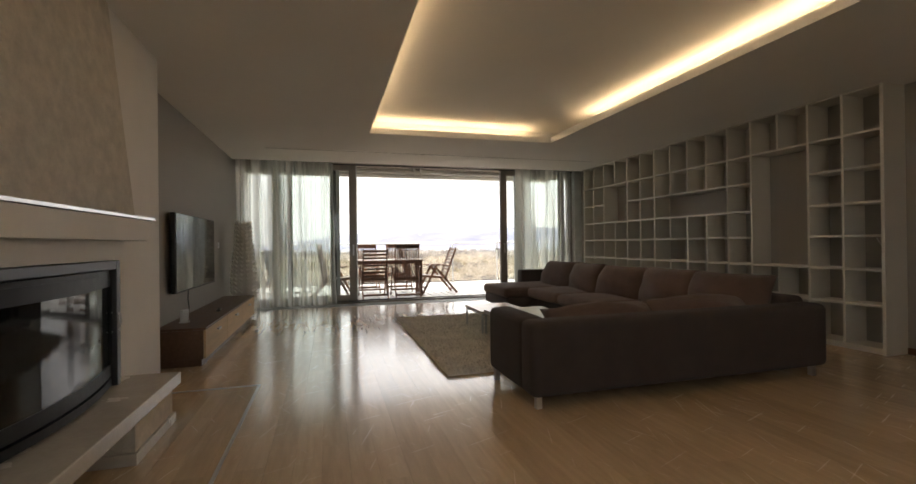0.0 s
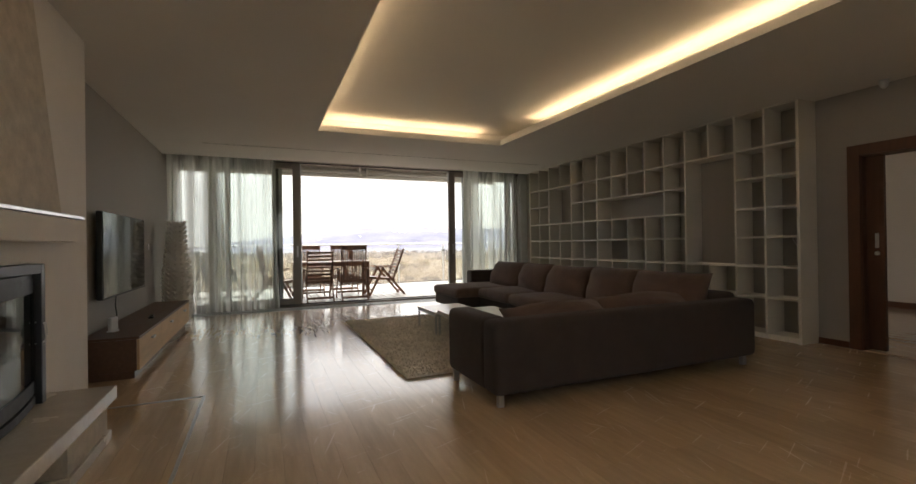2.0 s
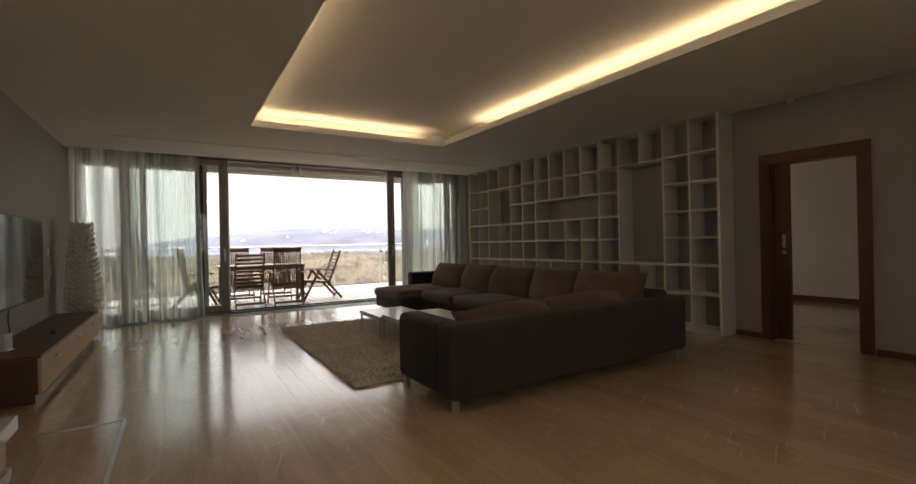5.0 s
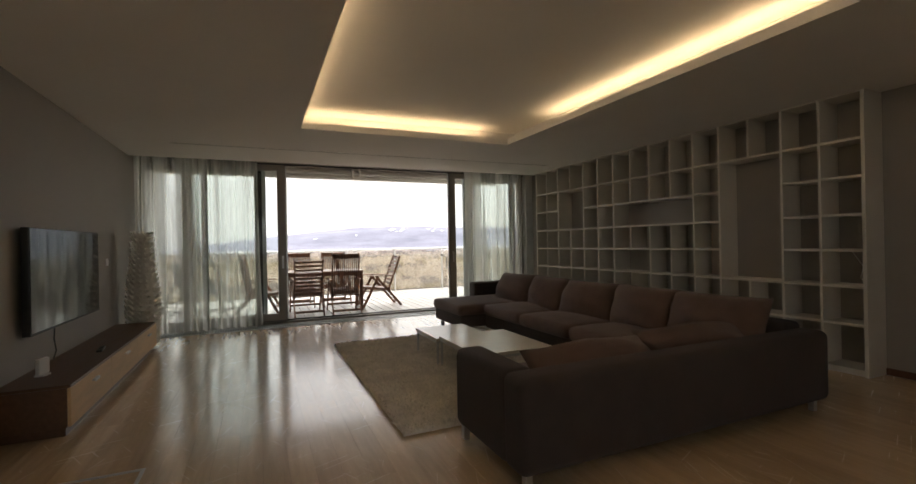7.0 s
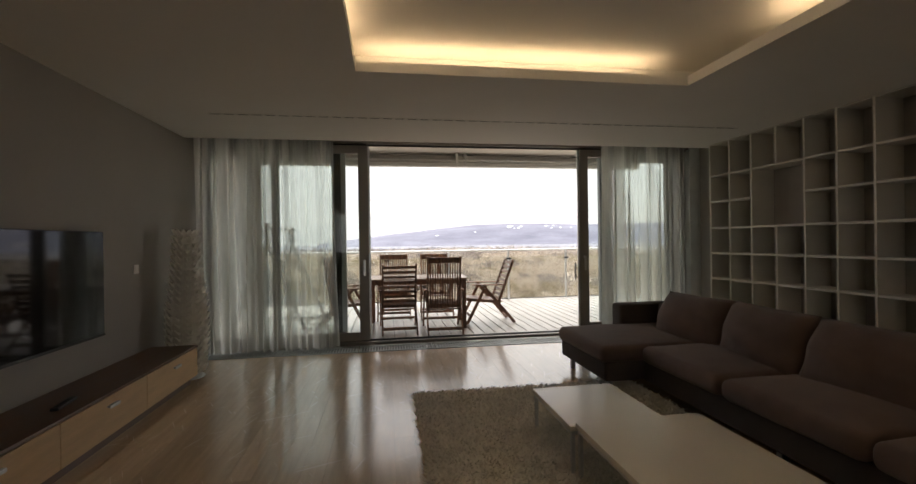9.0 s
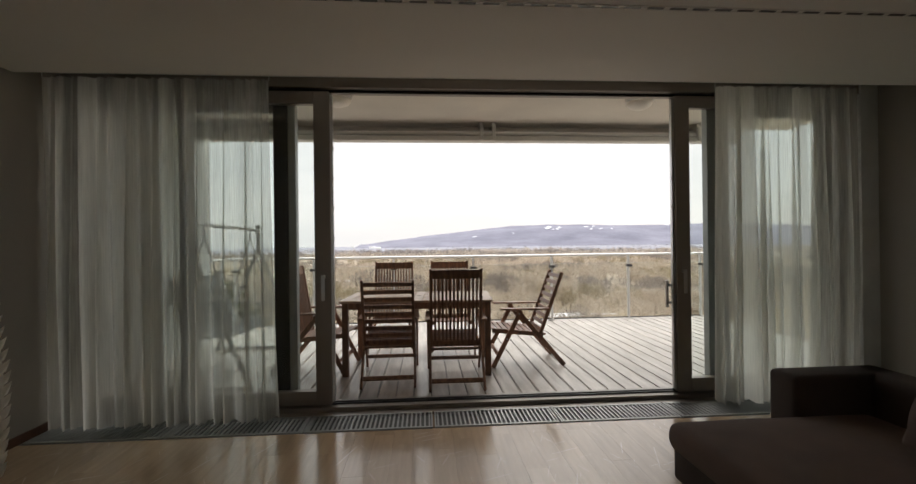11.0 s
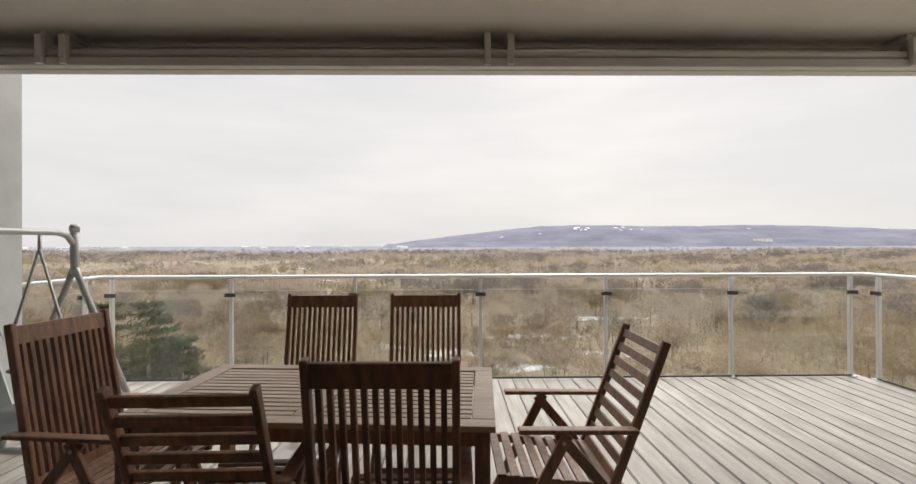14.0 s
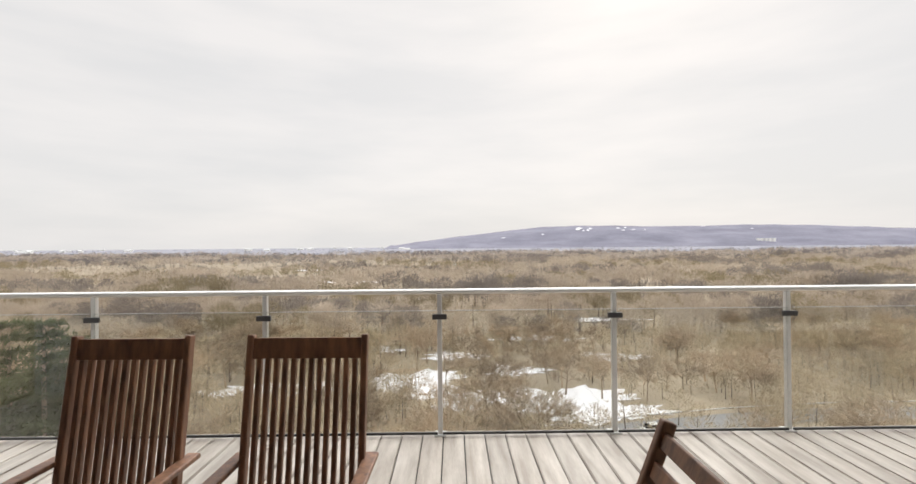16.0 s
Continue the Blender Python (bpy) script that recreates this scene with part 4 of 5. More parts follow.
coffee_table(1.77, 2.34, 6.31, 6.96, 0.285, "low cream lacquered coffee table on thin steel legs")
coffee_table(1.79, 2.52, 5.42, 6.29, 0.315, "wider cream lacquered coffee table standing on the rug")

RX0, RX1, RY0, RY1 = 1.0, 2.95, 4.90, 7.80
rug = thing("shag_rug", "beige long-pile shag rug under the coffee tables", "rug", (0, 0, 0))
gx, gy = 150, 220
rs = np.random.RandomState(8)
gz = 0.020 + 0.011 * rs.rand(gx + 1, gy + 1)
gz[0, :] = gz[-1, :] = gz[:, 0] = gz[:, -1] = 0.001
verts = [(RX0 + (RX1 - RX0) * i / gx + rs.uniform(-0.004, 0.004), RY0 + (RY1 - RY0) * j / gy + rs.uniform(-0.004, 0.004), gz[i, j]) for i in range(gx + 1) for j in range(gy + 1)]
faces = [(i * (gy + 1) + j, (i + 1) * (gy + 1) + j, (i + 1) * (gy + 1) + j + 1, i * (gy + 1) + j + 1) for i in range(gx) for j in range(gy)]
piece("backing", raw_mesh("backing", verts, faces, M_RUG), rug)
N = 45000
rs = np.random.RandomState(3)
px, py = rs.uniform(RX0, RX1, N), rs.uniform(RY0, RY1, N)
ang, hgt, lean = rs.uniform(0, 6.283, N), rs.uniform(0.028, 0.052, N), rs.normal(0, 0.026, (N, 2))
wd = rs.uniform(0.006, 0.014, N)
v = np.empty((N, 3, 3))
v[:, 0] = np.stack([px - np.cos(ang) * wd, py - np.sin(ang) * wd, np.full(N, 0.016)], 1)
v[:, 1] = np.stack([px + np.cos(ang) * wd, py + np.sin(ang) * wd, np.full(N, 0.016)], 1)
v[:, 2] = np.stack([px + lean[:, 0], py + lean[:, 1], hgt], 1)
pile = piece("rug_surface", raw_mesh("rug_surface", v.reshape(-1, 3).tolist(), np.arange(3 * N).reshape(-1, 3).tolist(), M_RUG), rug)
tagged(pile, "", "", "", "stuff")

# ---- terrace shell ----
DZ = -0.01
TX0, TX1, TY1 = -1.95, 6.32, 13.88
structure("building_wall", boxes((TX0, 9.1, -1.0, 10.06, -26, -0.35), (TX0, TX1 + 0.1, 10.06, TY1, -26, -0.35)), M_FACADE, "grey rendered storeys below the terrace", "building")
structure("wall_terrace", boxes((-1.95, -1.62, 10.06, 12.68, -0.3, 3.1), (WX1, 6.6, 9.90, 10.06, -0.3, 3.1), (-1.95, WX0 - 0.2, 9.84, 10.06, -0.3, 3.1)), M_FACADE, "rough grey rendered side wall of the terrace", "wall")
structure("ceiling_terrace", boxes((-1.95, 6.6, 10.06, 12.42, 2.90, 3.15), (-1.62, 5.66, 12.36, 12.42, 2.72, 2.90)), M_SOFFIT, "stained off-white rendered terrace soffit", "ceiling")
structure("roof", boxes((-1.95, 9.1, -0.8, 10.06, 3.1, 3.3)), M_FACADE, "flat slab closing the storey above", "roof")

for x, z in ((0.42, 2.90), (3.73, 2.90)):
    s = thing("ceiling_lamp", "round white glass ceiling lamp, switched off", "lamp", (x, 11.10, z), group="terrace ceiling lamps")
    part("base", lathe([(0.15, 0.0), (0.15, -0.03), (0.14, -0.035)], 32), M_WPLASTIC, s)
    part("shade", lathe([(0.14, -0.03), (0.135, -0.06), (0.11, -0.092), (0.06, -0.115), (0.01, -0.122)], 32), M_SHADE, s, "opal glass bowl")

aw = thing("awning", "closed aluminium cassette awning under the soffit edge", "awning", (2.0, 12.2, 2.668))
bm = boxes((-3.6, 3.62, -0.02, 0.13, 0.0, 0.15))
bmesh.ops.bevel(bm, geom=[e for e in bm.edges if abs(e.verts[0].co.x - e.verts[1].co.x) > 1], offset=0.03, segments=3, affect="EDGES")
part("cassette", bm, M_AWN, aw)
part("front_profile", boxes((-3.6, 3.62, -0.10, -0.03, -0.012, 0.05), bevel=0.008), M_AWN, aw)
part("roller", tube([(-3.58, -0.062, 0.085), (3.6, -0.062, 0.085)], 0.030, 14), M_AWN, aw, "rolled pale awning cloth")
part("end_cap", boxes((3.62, 3.65, -0.11, 0.13, -0.014, 0.15), bevel=0.006), M_AWN, aw)
for x in (0.08, 0.24, -2.95, -2.79, 3.05, 3.21):
    b = part("bracket", boxes((x - 0.022, x + 0.022, -0.13, -0.085, -0.005, 0.19), (x - 0.022, x + 0.022, -0.085, 0.12, 0.19, 0.232), bevel=0.005), M_AWN, aw)
    part("bolt", boxes((x - 0.008, x + 0.008, -0.136, -0.13, 0.03, 0.05)), M_STEEL, b)


# ---- railing ----
rl = thing("glass_railing", "steel terrace railing with clear glass panels", "railing", (0, 0, DZ))
RY, RT = 13.82, 1.10
posts = [-1.75, -0.50, 0.80, 2.135, 3.48, 4.83, 6.13]


def rail_post(x, y, along):
    p = part("post", boxes((x - 0.018, x + 0.018, y - 0.018, y + 0.018, 0.0, RT - 0.02), bevel=0.004), M_RAIL, rl)
    part("foot_plate", boxes((x - 0.045, x + 0.045, y - 0.045, y + 0.045, 0, 0.012), bevel=0.002), M_RAIL, p)
    for z in (0.91,):
        if along == "x":
            part("glass_clamp", boxes((x - 0.055, x + 0.055, y - 0.042, y - 0.019, z - 0.02, z + 0.02), bevel=0.003), M_INSERT, p, "dark glass clamp")
        else:
            part("glass_clamp", boxes((x - 0.042, x - 0.019, y - 0.055, y + 0.055, z - 0.02, z + 0.02), bevel=0.003), M_INSERT, p, "dark glass clamp")


def rail_pane(x0, x1, y0, y1):
    g = part("glass_panel", boxes((x0, x1, y0, y1, 0.03, 0.955)), M_RAILGLASS, rl, "clear safety glass")
    g.visible_shadow = False
    part("bottom_gasket", boxes((x0, x1, y0 - 0.004, y1 + 0.004, 0.014, 0.03)), M_ALUD, rl)
    part("glass_edge", boxes((x0, x1, y0 - 0.0005, y1 + 0.0005, 0.955, 0.9585)), M_ALUL, rl)


for x in posts:
    rail_post(x, RY, "x")
for a, b in zip(posts, posts[1:]):
    rail_pane(a + 0.02, b - 0.02, RY - 0.034, RY - 0.026)
part("handrail", tube([(-1.9, 12.72, RT), (-1.9, RY - 0.05, RT), (-1.86, RY, RT), (6.25, RY, RT), (6.29, RY - 0.05, RT), (6.29, 10.1, RT)], 0.021, 14), M_RAIL, rl, "round steel handrail")
for y in (13.66, 12.42, 11.25, 10.2):
    rail_post(6.29, y, "y")
for a, b in ((12.44, 13.64), (11.27, 12.40), (10.22, 11.23)):
    rail_pane(6.256, 6.264, a, b)
rail_post(-1.9, 13.66, "y")
rail_pane(-1.934, -1.926, 12.72, 13.64)


# ---- terrace furniture ----
tb = thing("garden_table", "slatted teak garden table with worn brown finish", "table", (1.256, 11.145, DZ), -4)
hx, hy, tz = 0.765, 0.41, 0.762
leg_me = mesh_of("leg", boxes((-0.03, 0.03, -0.03, 0.03, 0, tz - 0.025), bevel=0.004), M_TEAK)
for sx in (-1, 1):
    for sy in (-1, 1):
        piece("leg", leg_me, tb, Matrix.Translation((sx * (hx - 0.05), sy * (hy - 0.05), 0)))
part("apron", boxes((-hx + 0.08, hx - 0.08, -hy + 0.035, -hy + 0.055, tz - 0.09, tz - 0.026)), M_TEAK, tb)
part("apron", boxes((-hx + 0.08, hx - 0.08, hy - 0.055, hy - 0.035, tz - 0.09, tz - 0.026)), M_TEAK, tb)
part("apron", boxes((-hx + 0.035, -hx + 0.055, -hy + 0.08, hy - 0.08, tz - 0.09, tz - 0.026)), M_TEAK, tb)
part("apron", boxes((hx - 0.055, hx - 0.035, -hy + 0.08, hy - 0.08, tz - 0.09, tz - 0.026)), M_TEAK, tb)
part("rim_board", boxes((-hx, hx, -hy, -hy + 0.075, tz - 0.024, tz), bevel=0.003), M_TEAKH, tb)
part("rim_board", boxes((-hx, hx, hy - 0.075, hy, tz - 0.024, tz), bevel=0.003), M_TEAKH, tb)
part("rim_board", boxes((-hx, -hx + 0.09, -hy + 0.077, hy - 0.077, tz - 0.024, tz), bevel=0.003), M_TEAKH, tb)
part("rim_board", boxes((hx - 0.09, hx, -hy + 0.077, hy - 0.077, tz - 0.024, tz), bevel=0.003), M_TEAKH, tb)
part("centre_board", boxes((-0.05, 0.05, -hy + 0.077, hy - 0.077, tz - 0.024, tz), bevel=0.003), M_TEAKH, tb)
part("parasol_ring", lathe([(0.022, tz + 0.001), (0.022, tz + 0.003), (0.014, tz + 0.003)], 20), M_PLASTIC, tb)
sl = mesh_of("slat", boxes((-0.308, 0.308, -0.0198, 0.0198, tz - 0.020, tz - 0.002), bevel=0.002), M_TEAKH)
for i in range(13):
    for sx in (-1, 1):
        piece("slat", sl, tb, Matrix.Translation((sx * 0.3625, -hy + 0.106 + i * 0.0498, 0)))


def folding_chair(upright_slats, height, recline, label):
    """A folding teak armchair that faces +y; its feet stand 0.78 m apart."""
    c = thing("garden_chair", label, "chair", (0, 0, DZ), group="garden chairs round the table")
    w = 0.234
    b0 = Vector((0, -0.13, 0.33))
    top = Vector((0, -0.13 - recline, height))
    d = (top - b0).normalized()
    for s in (-1, 1):
        part("front_leg", beam_mesh((s * (w + 0.035), 0.39, 0.0), (s * (w + 0.035), 0.08, 0.60), 0.022, 0.048), M_TEAK, c)
        part("rear_leg", beam_mesh((s * (w + 0.012), -0.39, 0.0), (s * (w + 0.012), 0.12, 0.60), 0.022, 0.048), M_TEAK, c)
        part("armrest", beam_mesh((s * (w + 0.03), 0.30, 0.618), (s * (w + 0.03), -0.235, 0.612), 0.055, 0.022, bevel=0.007), M_TEAK, c)
        part("seat_rail", beam_mesh((s * (w - 0.012), 0.385, 0.385), (s * (w - 0.012), -0.17, 0.33), 0.022, 0.045), M_TEAK, c)
        part("back_stile", beam_mesh(b0 + Vector((s * w, 0, 0)) - d * 0.04, top + Vector((s * w, 0, 0)), 0.026, 0.04, bevel=0.006), M_TEAK, c)
        for p in ((s * (w + 0.048), 0.10, 0.565), (s * (w + 0.048), 0.235, 0.30)):
            part("bolt", moved(lathe([(0.009, 0), (0.009, 0.003)], 10), Matrix.Translation(p) @ pose(0, 0, 0, 0, s * 90, 0)), M_STEEL, c)
    part("cross_bar", beam_mesh((-w - 0.024, 0.325, 0.125), (w + 0.024, 0.325, 0.125), 0.04, 0.02, (0, -0.46, 0.88)), M_TEAK, c)
    part("cross_bar", beam_mesh((-w, -0.325, 0.077), (w, -0.325, 0.077), 0.04, 0.02, (0, 0.65, 0.76)), M_TEAK, c)
    part("cross_bar", beam_mesh((-w, -0.175, 0.335), (w, -0.175, 0.335), 0.04, 0.02, (0, 1, 0)), M_TEAK, c)
    for i in range(9):
        t = 0.03 + 0.94 * i / 8
        y, z = 0.385 - 0.52 * t, 0.405 - 0.052 * t
        part("seat_slat", boxes((-w - 0.004, w + 0.004, y - 0.021, y + 0.021, z - 0.008, z + 0.008), bevel=0.003), M_TEAK, c)
    back = (top - b0).length
    if upright_slats:
        part("top_rail", beam_mesh(top - d * 0.055 + Vector((-w + 0.012, 0, 0)), top - d * 0.055 + Vector((w - 0.012, 0, 0)), 0.085, 0.022, d), M_TEAK, c)
        part("lower_rail", beam_mesh(b0 + d * 0.05 + Vector((-w + 0.012, 0, 0)), b0 + d * 0.05 + Vector((w - 0.012, 0, 0)), 0.06, 0.022, d), M_TEAK, c)
        for i in range(12):
            x = -w + 0.038 + i * (2 * w - 0.076) / 11
            part("back_slat", beam_mesh(b0 + d * 0.078 + Vector((x, 0, 0)), top - d * 0.096 + Vector((x, 0, 0)), 0.019, 0.024, bevel=0.003), M_TEAK, c)
    else:
        for i in range(9):
            q = b0 + d * (0.05 + i * (back - 0.10) / 8)
            part("back_slat", beam_mesh(q + Vector((-w + 0.012, 0, 0)), q + Vector((w - 0.012, 0, 0)), 0.042, 0.016, d, 0.003), M_TEAK, c)
    return c


tall = folding_chair(True, 1.095, 0.13, "reddish brown folding teak chair with upright back slats")
low = folding_chair(False, 1.0, 0.25, "dark folding teak chair with horizontal back slats")
tall.matrix_basis = pose(1.61, 10.65, DZ, 0, 0, -1)
low.matrix_basis = pose(0.965, 10.80, DZ, 0, 0, 1)
copy_thing(tall, pose(0.915, 11.96, DZ, 0, 0, 179))
copy_thing(tall, pose(1.64, 11.95, DZ, 0, 0, 179))
copy_thing(tall, pose(0.14, 11.24, DZ, 0, 0, -98))
copy_thing(low, pose(2.42, 11.26, DZ, 0, 0, 90))

sw = thing("garden_swing", "grey tubular garden swing seat without canopy", "swing", (-0.81, 0, DZ))
SY0, SY1 = 10.50, 12.20
part("top_bar", tube([(0, SY0, 1.46), (0, SY0 + 0.06, 1.52), (0, SY0 + 0.14, 1.53), (0, SY1 - 0.14, 1.53), (0, SY1 - 0.06, 1.51), (0, SY1, 1.44)], 0.02, 12), M_TUBE, sw)
for y in (SY0, SY1):
    part("upright_tube", tube([(0, y, 1.24), (0, y, 1.56)], 0.026, 12), M_TUBE, sw)
    part("cap", lathe([(0.03, 0), (0.032, 0.03), (0.022, 0.05)], 14, (0, y, 1.54)), M_TUBE, sw)
    for s in (-1, 1):
        part("leg", tube([(0, y, 1.30), (s * 0.03, y, 1.22), (s * 0.52, y, 0.02)], 0.021, 12), M_TUBE, sw)
    part("floor_bar", tube([(-0.54, y, 0.022), (0.54, y, 0.022)], 0.018, 10), M_TUBE, sw)
    yi = y + (0.27 if y == SY0 else -0.27)
    part("hook", tube([(0, yi, 1.51), (0, yi, 1.42)], 0.01, 8), M_STEEL, sw)
    part("hanger", tube([(0, yi, 1.42), (0.24, yi, 0.62), (0.24, yi, 0.46)], 0.009, 8), M_TUBE, sw)
    part("hanger", tube([(0, yi, 1.42), (-0.20, yi, 0.80), (-0.27, yi, 0.95)], 0.009, 8), M_TUBE, sw)
    part("armrest", tube([(0.24, yi, 0.62), (-0.20, yi, 0.64)], 0.014, 8), M_TUBE, sw)
    part("side_frame", tube([(0.28, yi, 0.46), (-0.18, yi, 0.42), (-0.36, yi, 0.98)], 0.014, 8), M_TUBE, sw)
bm = bmesh.new()
cols = []
for j in range(9):
    y = SY0 + 0.28 + (SY1 - SY0 - 0.56) * j / 8
    sg = 0.03 * math.sin(math.pi * j / 8)
    cols.append([bm.verts.new(p) for p in ((0.29, y, 0.455 - sg), (0.06, y, 0.435 - sg * 1.3), (-0.17, y, 0.425 - sg), (-0.26, y, 0.68), (-0.36, y, 0.985))])
for u, v in zip(cols, cols[1:]):
    for k in range(4):
        f = bm.faces.new((u[k], v[k], v[k + 1], u[k + 1]))
        f.smooth = True
seat = part("sling_seat", bm, M_FABRIC, sw, "dark grey fabric seat and back")
sm = seat.modifiers.new("thick", "SOLIDIFY")
sm.thickness = 0.012


# ---- valley ----
GZ = -26.0
tagged(new("ground", raw_mesh("ground", [(-4700, -300, GZ), (4700, -300, GZ), (4700, 4600, GZ), (-4700, 4600, GZ)], [(0, 1, 2, 3)], M_GROUND)),
       "flat winter meadow floor reaching the horizon", "ground", "", "structure")


def blot(x, y, rx, ry, seed, z=0.05):
    """The outline of an uneven patch on the ground."""
    rnd = random.Random(seed)
    ph = [rnd.uniform(0, 6.3) for _ in range(5)]
    return [(x + rx * math.cos(a) * k, y + ry * math.sin(a) * k, GZ + z) for a in [i * 2 * math.pi / 96 for i in range(96)]
            for k in [rnd.uniform(0.86, 1.08) + 0.22 * math.sin(3 * a + ph[0]) + 0.14 * math.sin(7 * a + ph[1]) + 0.10 * math.sin(13 * a + ph[2]) + 0.07 * math.sin(23 * a + ph[3])]]


snow = thing("snow_patch", "thawing snow patches between the bare trees", "snow", (0, 0, 0), kind="structure")
rnd = random.Random(21)
spots = [(-6, 101, 10, 8), (4, 91, 8, 5), (21, 89, 12, 8), (29, 84, 7, 4), (15, 108, 7, 4), (-36, 96, 9, 4), (-24, 99, 6, 3), (2, 121, 7, 4), (40, 118, 8, 4), (-18, 128, 7, 4), (26, 140, 12, 4), (-150, 330, 26, 9), (-100, 345, 14, 10), (55, 170, 14, 4), (-93, 295, 10, 6),
         (-155, 507, 26, 9), (5, 625, 34, 9), (-60, 340, 9, 6), (150, 420, 30, 6), (-900, 1500, 120, 20), (300, 1700, 150, 20)]
for i, (x, y, rx, ry) in enumerate(spots):
    pts = blot(x, y, rx, ry, i, 0.05 + 0.03 * i)
    piece("patch", raw_mesh("patch", pts, [tuple(range(96))], M_SNOW), snow)

rd = thing("road", "grey road curving past below the terrace", "road", (0, 0, GZ), kind="structure")
pts = [(8 + 80 * i / 24, 72 + 10 * math.sin(i / 24 * 1.9), 0.06) for i in range(25)]
verts = [(x, y + s, z) for x, y, z in pts for s in (-2.6, 2.6)]
piece("carriageway", raw_mesh("carriageway", verts, [(2 * i, 2 * i + 2, 2 * i + 3, 2 * i + 1) for i in range(24)], M_ROAD), rd)
part("guard_rail", tube([(x - 0.0, y + 3.0, 0.75) for x, y, z in pts], 0.11, 6), M_STEEL, rd)
for x, y, z in pts[::2]:
    part("guard_post", boxes((x - 0.05, x + 0.05, y + 2.95, y + 3.05, 0, 0.75)), M_STEEL, rd)


def parked_car(x, y, turn):
    c = thing("car", "silver-grey car parked on the road below", "car", (x, y, GZ + 0.06), turn)
    bm = boxes((-2.1, 2.1, -0.85, 0.85, 0.25, 0.85))
    bmesh.ops.bevel(bm, geom=list(bm.edges), offset=0.15, segments=3, affect="EDGES")
    part("body", bm, M_TUBE, c)
    bm = bmesh.new()
    v = [bm.verts.new(p) for p in ((-1.5, -0.75, 0.83), (1.0, -0.75, 0.83), (1.0, 0.75, 0.83), (-1.5, 0.75, 0.83), (-1.1, -0.6, 1.42), (0.4, -0.6, 1.42), (0.4, 0.6, 1.42), (-1.1, 0.6, 1.42))]
    for f in ((0, 1, 2, 3), (7, 6, 5, 4), (0, 4, 5, 1), (1, 5, 6, 2), (2, 6, 7, 3), (3, 7, 4, 0)):
        bm.faces.new([v[i] for i in f])
    part("cabin", bm, M_SCREEN, c, "dark glazed cabin")
    part("roof", boxes((-1.08, 0.38, -0.58, 0.58, 1.42, 1.46), bevel=0.015), M_TUBE, c)
    for wx in (-1.3, 1.3):
        for wy in (-0.8, 0.8):
            w_ = part("wheel", moved(lathe([(0.3, -0.1), (0.32, -0.06), (0.32, 0.06), (0.3, 0.1)], 18), Matrix.Translation((wx, wy, 0.32)) @ pose(0, 0, 0, 90, 0, 0)), M_PLASTIC, c)
            part("rim", moved(lathe([(0.19, -0.105), (0.19, 0.105)], 14), Matrix.Translation((wx, wy, 0.32)) @ pose(0, 0, 0, 90, 0, 0)), M_STEEL, w_)


parked_car(31, 75.3, 12)


def bare_tree(seed, h, twigs):
    """Trunk, limbs and a haze of fine twigs as two lists of triangles: wood and twigs."""
    rnd = random.Random(seed)
    wood_v, wood_f, tw_v, tw_f = [], [], [], []

    def limb(p, q, r0, r1):
        d = (q - p).normalized()
        a = d.cross(Vector((0.3, 0.9, 0.2))).normalized()
        b = d.cross(a)
        k = len(wood_v)
        for e, r in ((p, r0), (q, r1)):
            for i in range(4):
                wood_v.append(tuple(e + (a * math.cos(i * 1.571) + b * math.sin(i * 1.571)) * r))
        for i in range(4):
            wood_f.append((k + i, k + (i + 1) % 4, k + 4 + (i + 1) % 4, k + 4 + i))

    def spray(p, d, ln):
        for _ in range(twigs):
            e = (d + Vector((rnd.gauss(0, 0.55), rnd.gauss(0, 0.55), rnd.gauss(0.15, 0.5)))).normalized()
            s = e.cross(Vector((rnd.random(), rnd.random(), rnd.random()))).normalized()
            l_ = ln * rnd.uniform(0.5, 1.2)
            w_ = 0.013 * h / 10
            k = len(tw_v)
            tw_v.extend([tuple(p - s * w_), tuple(p + s * w_), tuple(p + e * l_)])
            tw_f.append((k, k + 1, k + 2))
            m = p + e * l_ * rnd.uniform(0.3, 0.6)
            e2 = (e + Vector((rnd.gauss(0, 0.6), rnd.gauss(0, 0.6), rnd.gauss(0.2, 0.4)))).normalized()
            tw_v.extend([tuple(m - s * w_ * 0.8), tuple(m + s * w_ * 0.8), tuple(m + e2 * l_ * 0.7)])
            tw_f.append((k + 3, k + 4, k + 5))

    def grow(p, d, ln, r, lvl):
        q = p + d * ln
        limb(p, q, r, r * 0.68)
        if lvl == 0:
            spray(q, d, ln * 1.25)
            spray((p + q) / 2, d, ln * 0.9)
            return
        for i in range(4 if lvl == 4 else rnd.choice((2, 3, 3)) if lvl > 1 else 3):
            nd = (d * 0.75 + Vector((rnd.gauss(0, 0.62), rnd.gauss(0, 0.62), rnd.gauss(0.10, 0.25)))).normalized()
            grow(p + d * ln * rnd.uniform(0.35, 1.0), nd, ln * rnd.uniform(0.68, 0.92), r * 0.6, lvl - 1)

    lean = Vector((rnd.gauss(0, 0.06), rnd.gauss(0, 0.06), 1)).normalized()
    base = Vector((0, 0, -0.2))
    limb(base, base + lean * h * 0.14, h * 0.017, h * 0.014)
    grow(base + lean * h * 0.14, lean, h * 0.26, h * 0.014, 4)
    return wood_v, wood_f, tw_v, tw_f


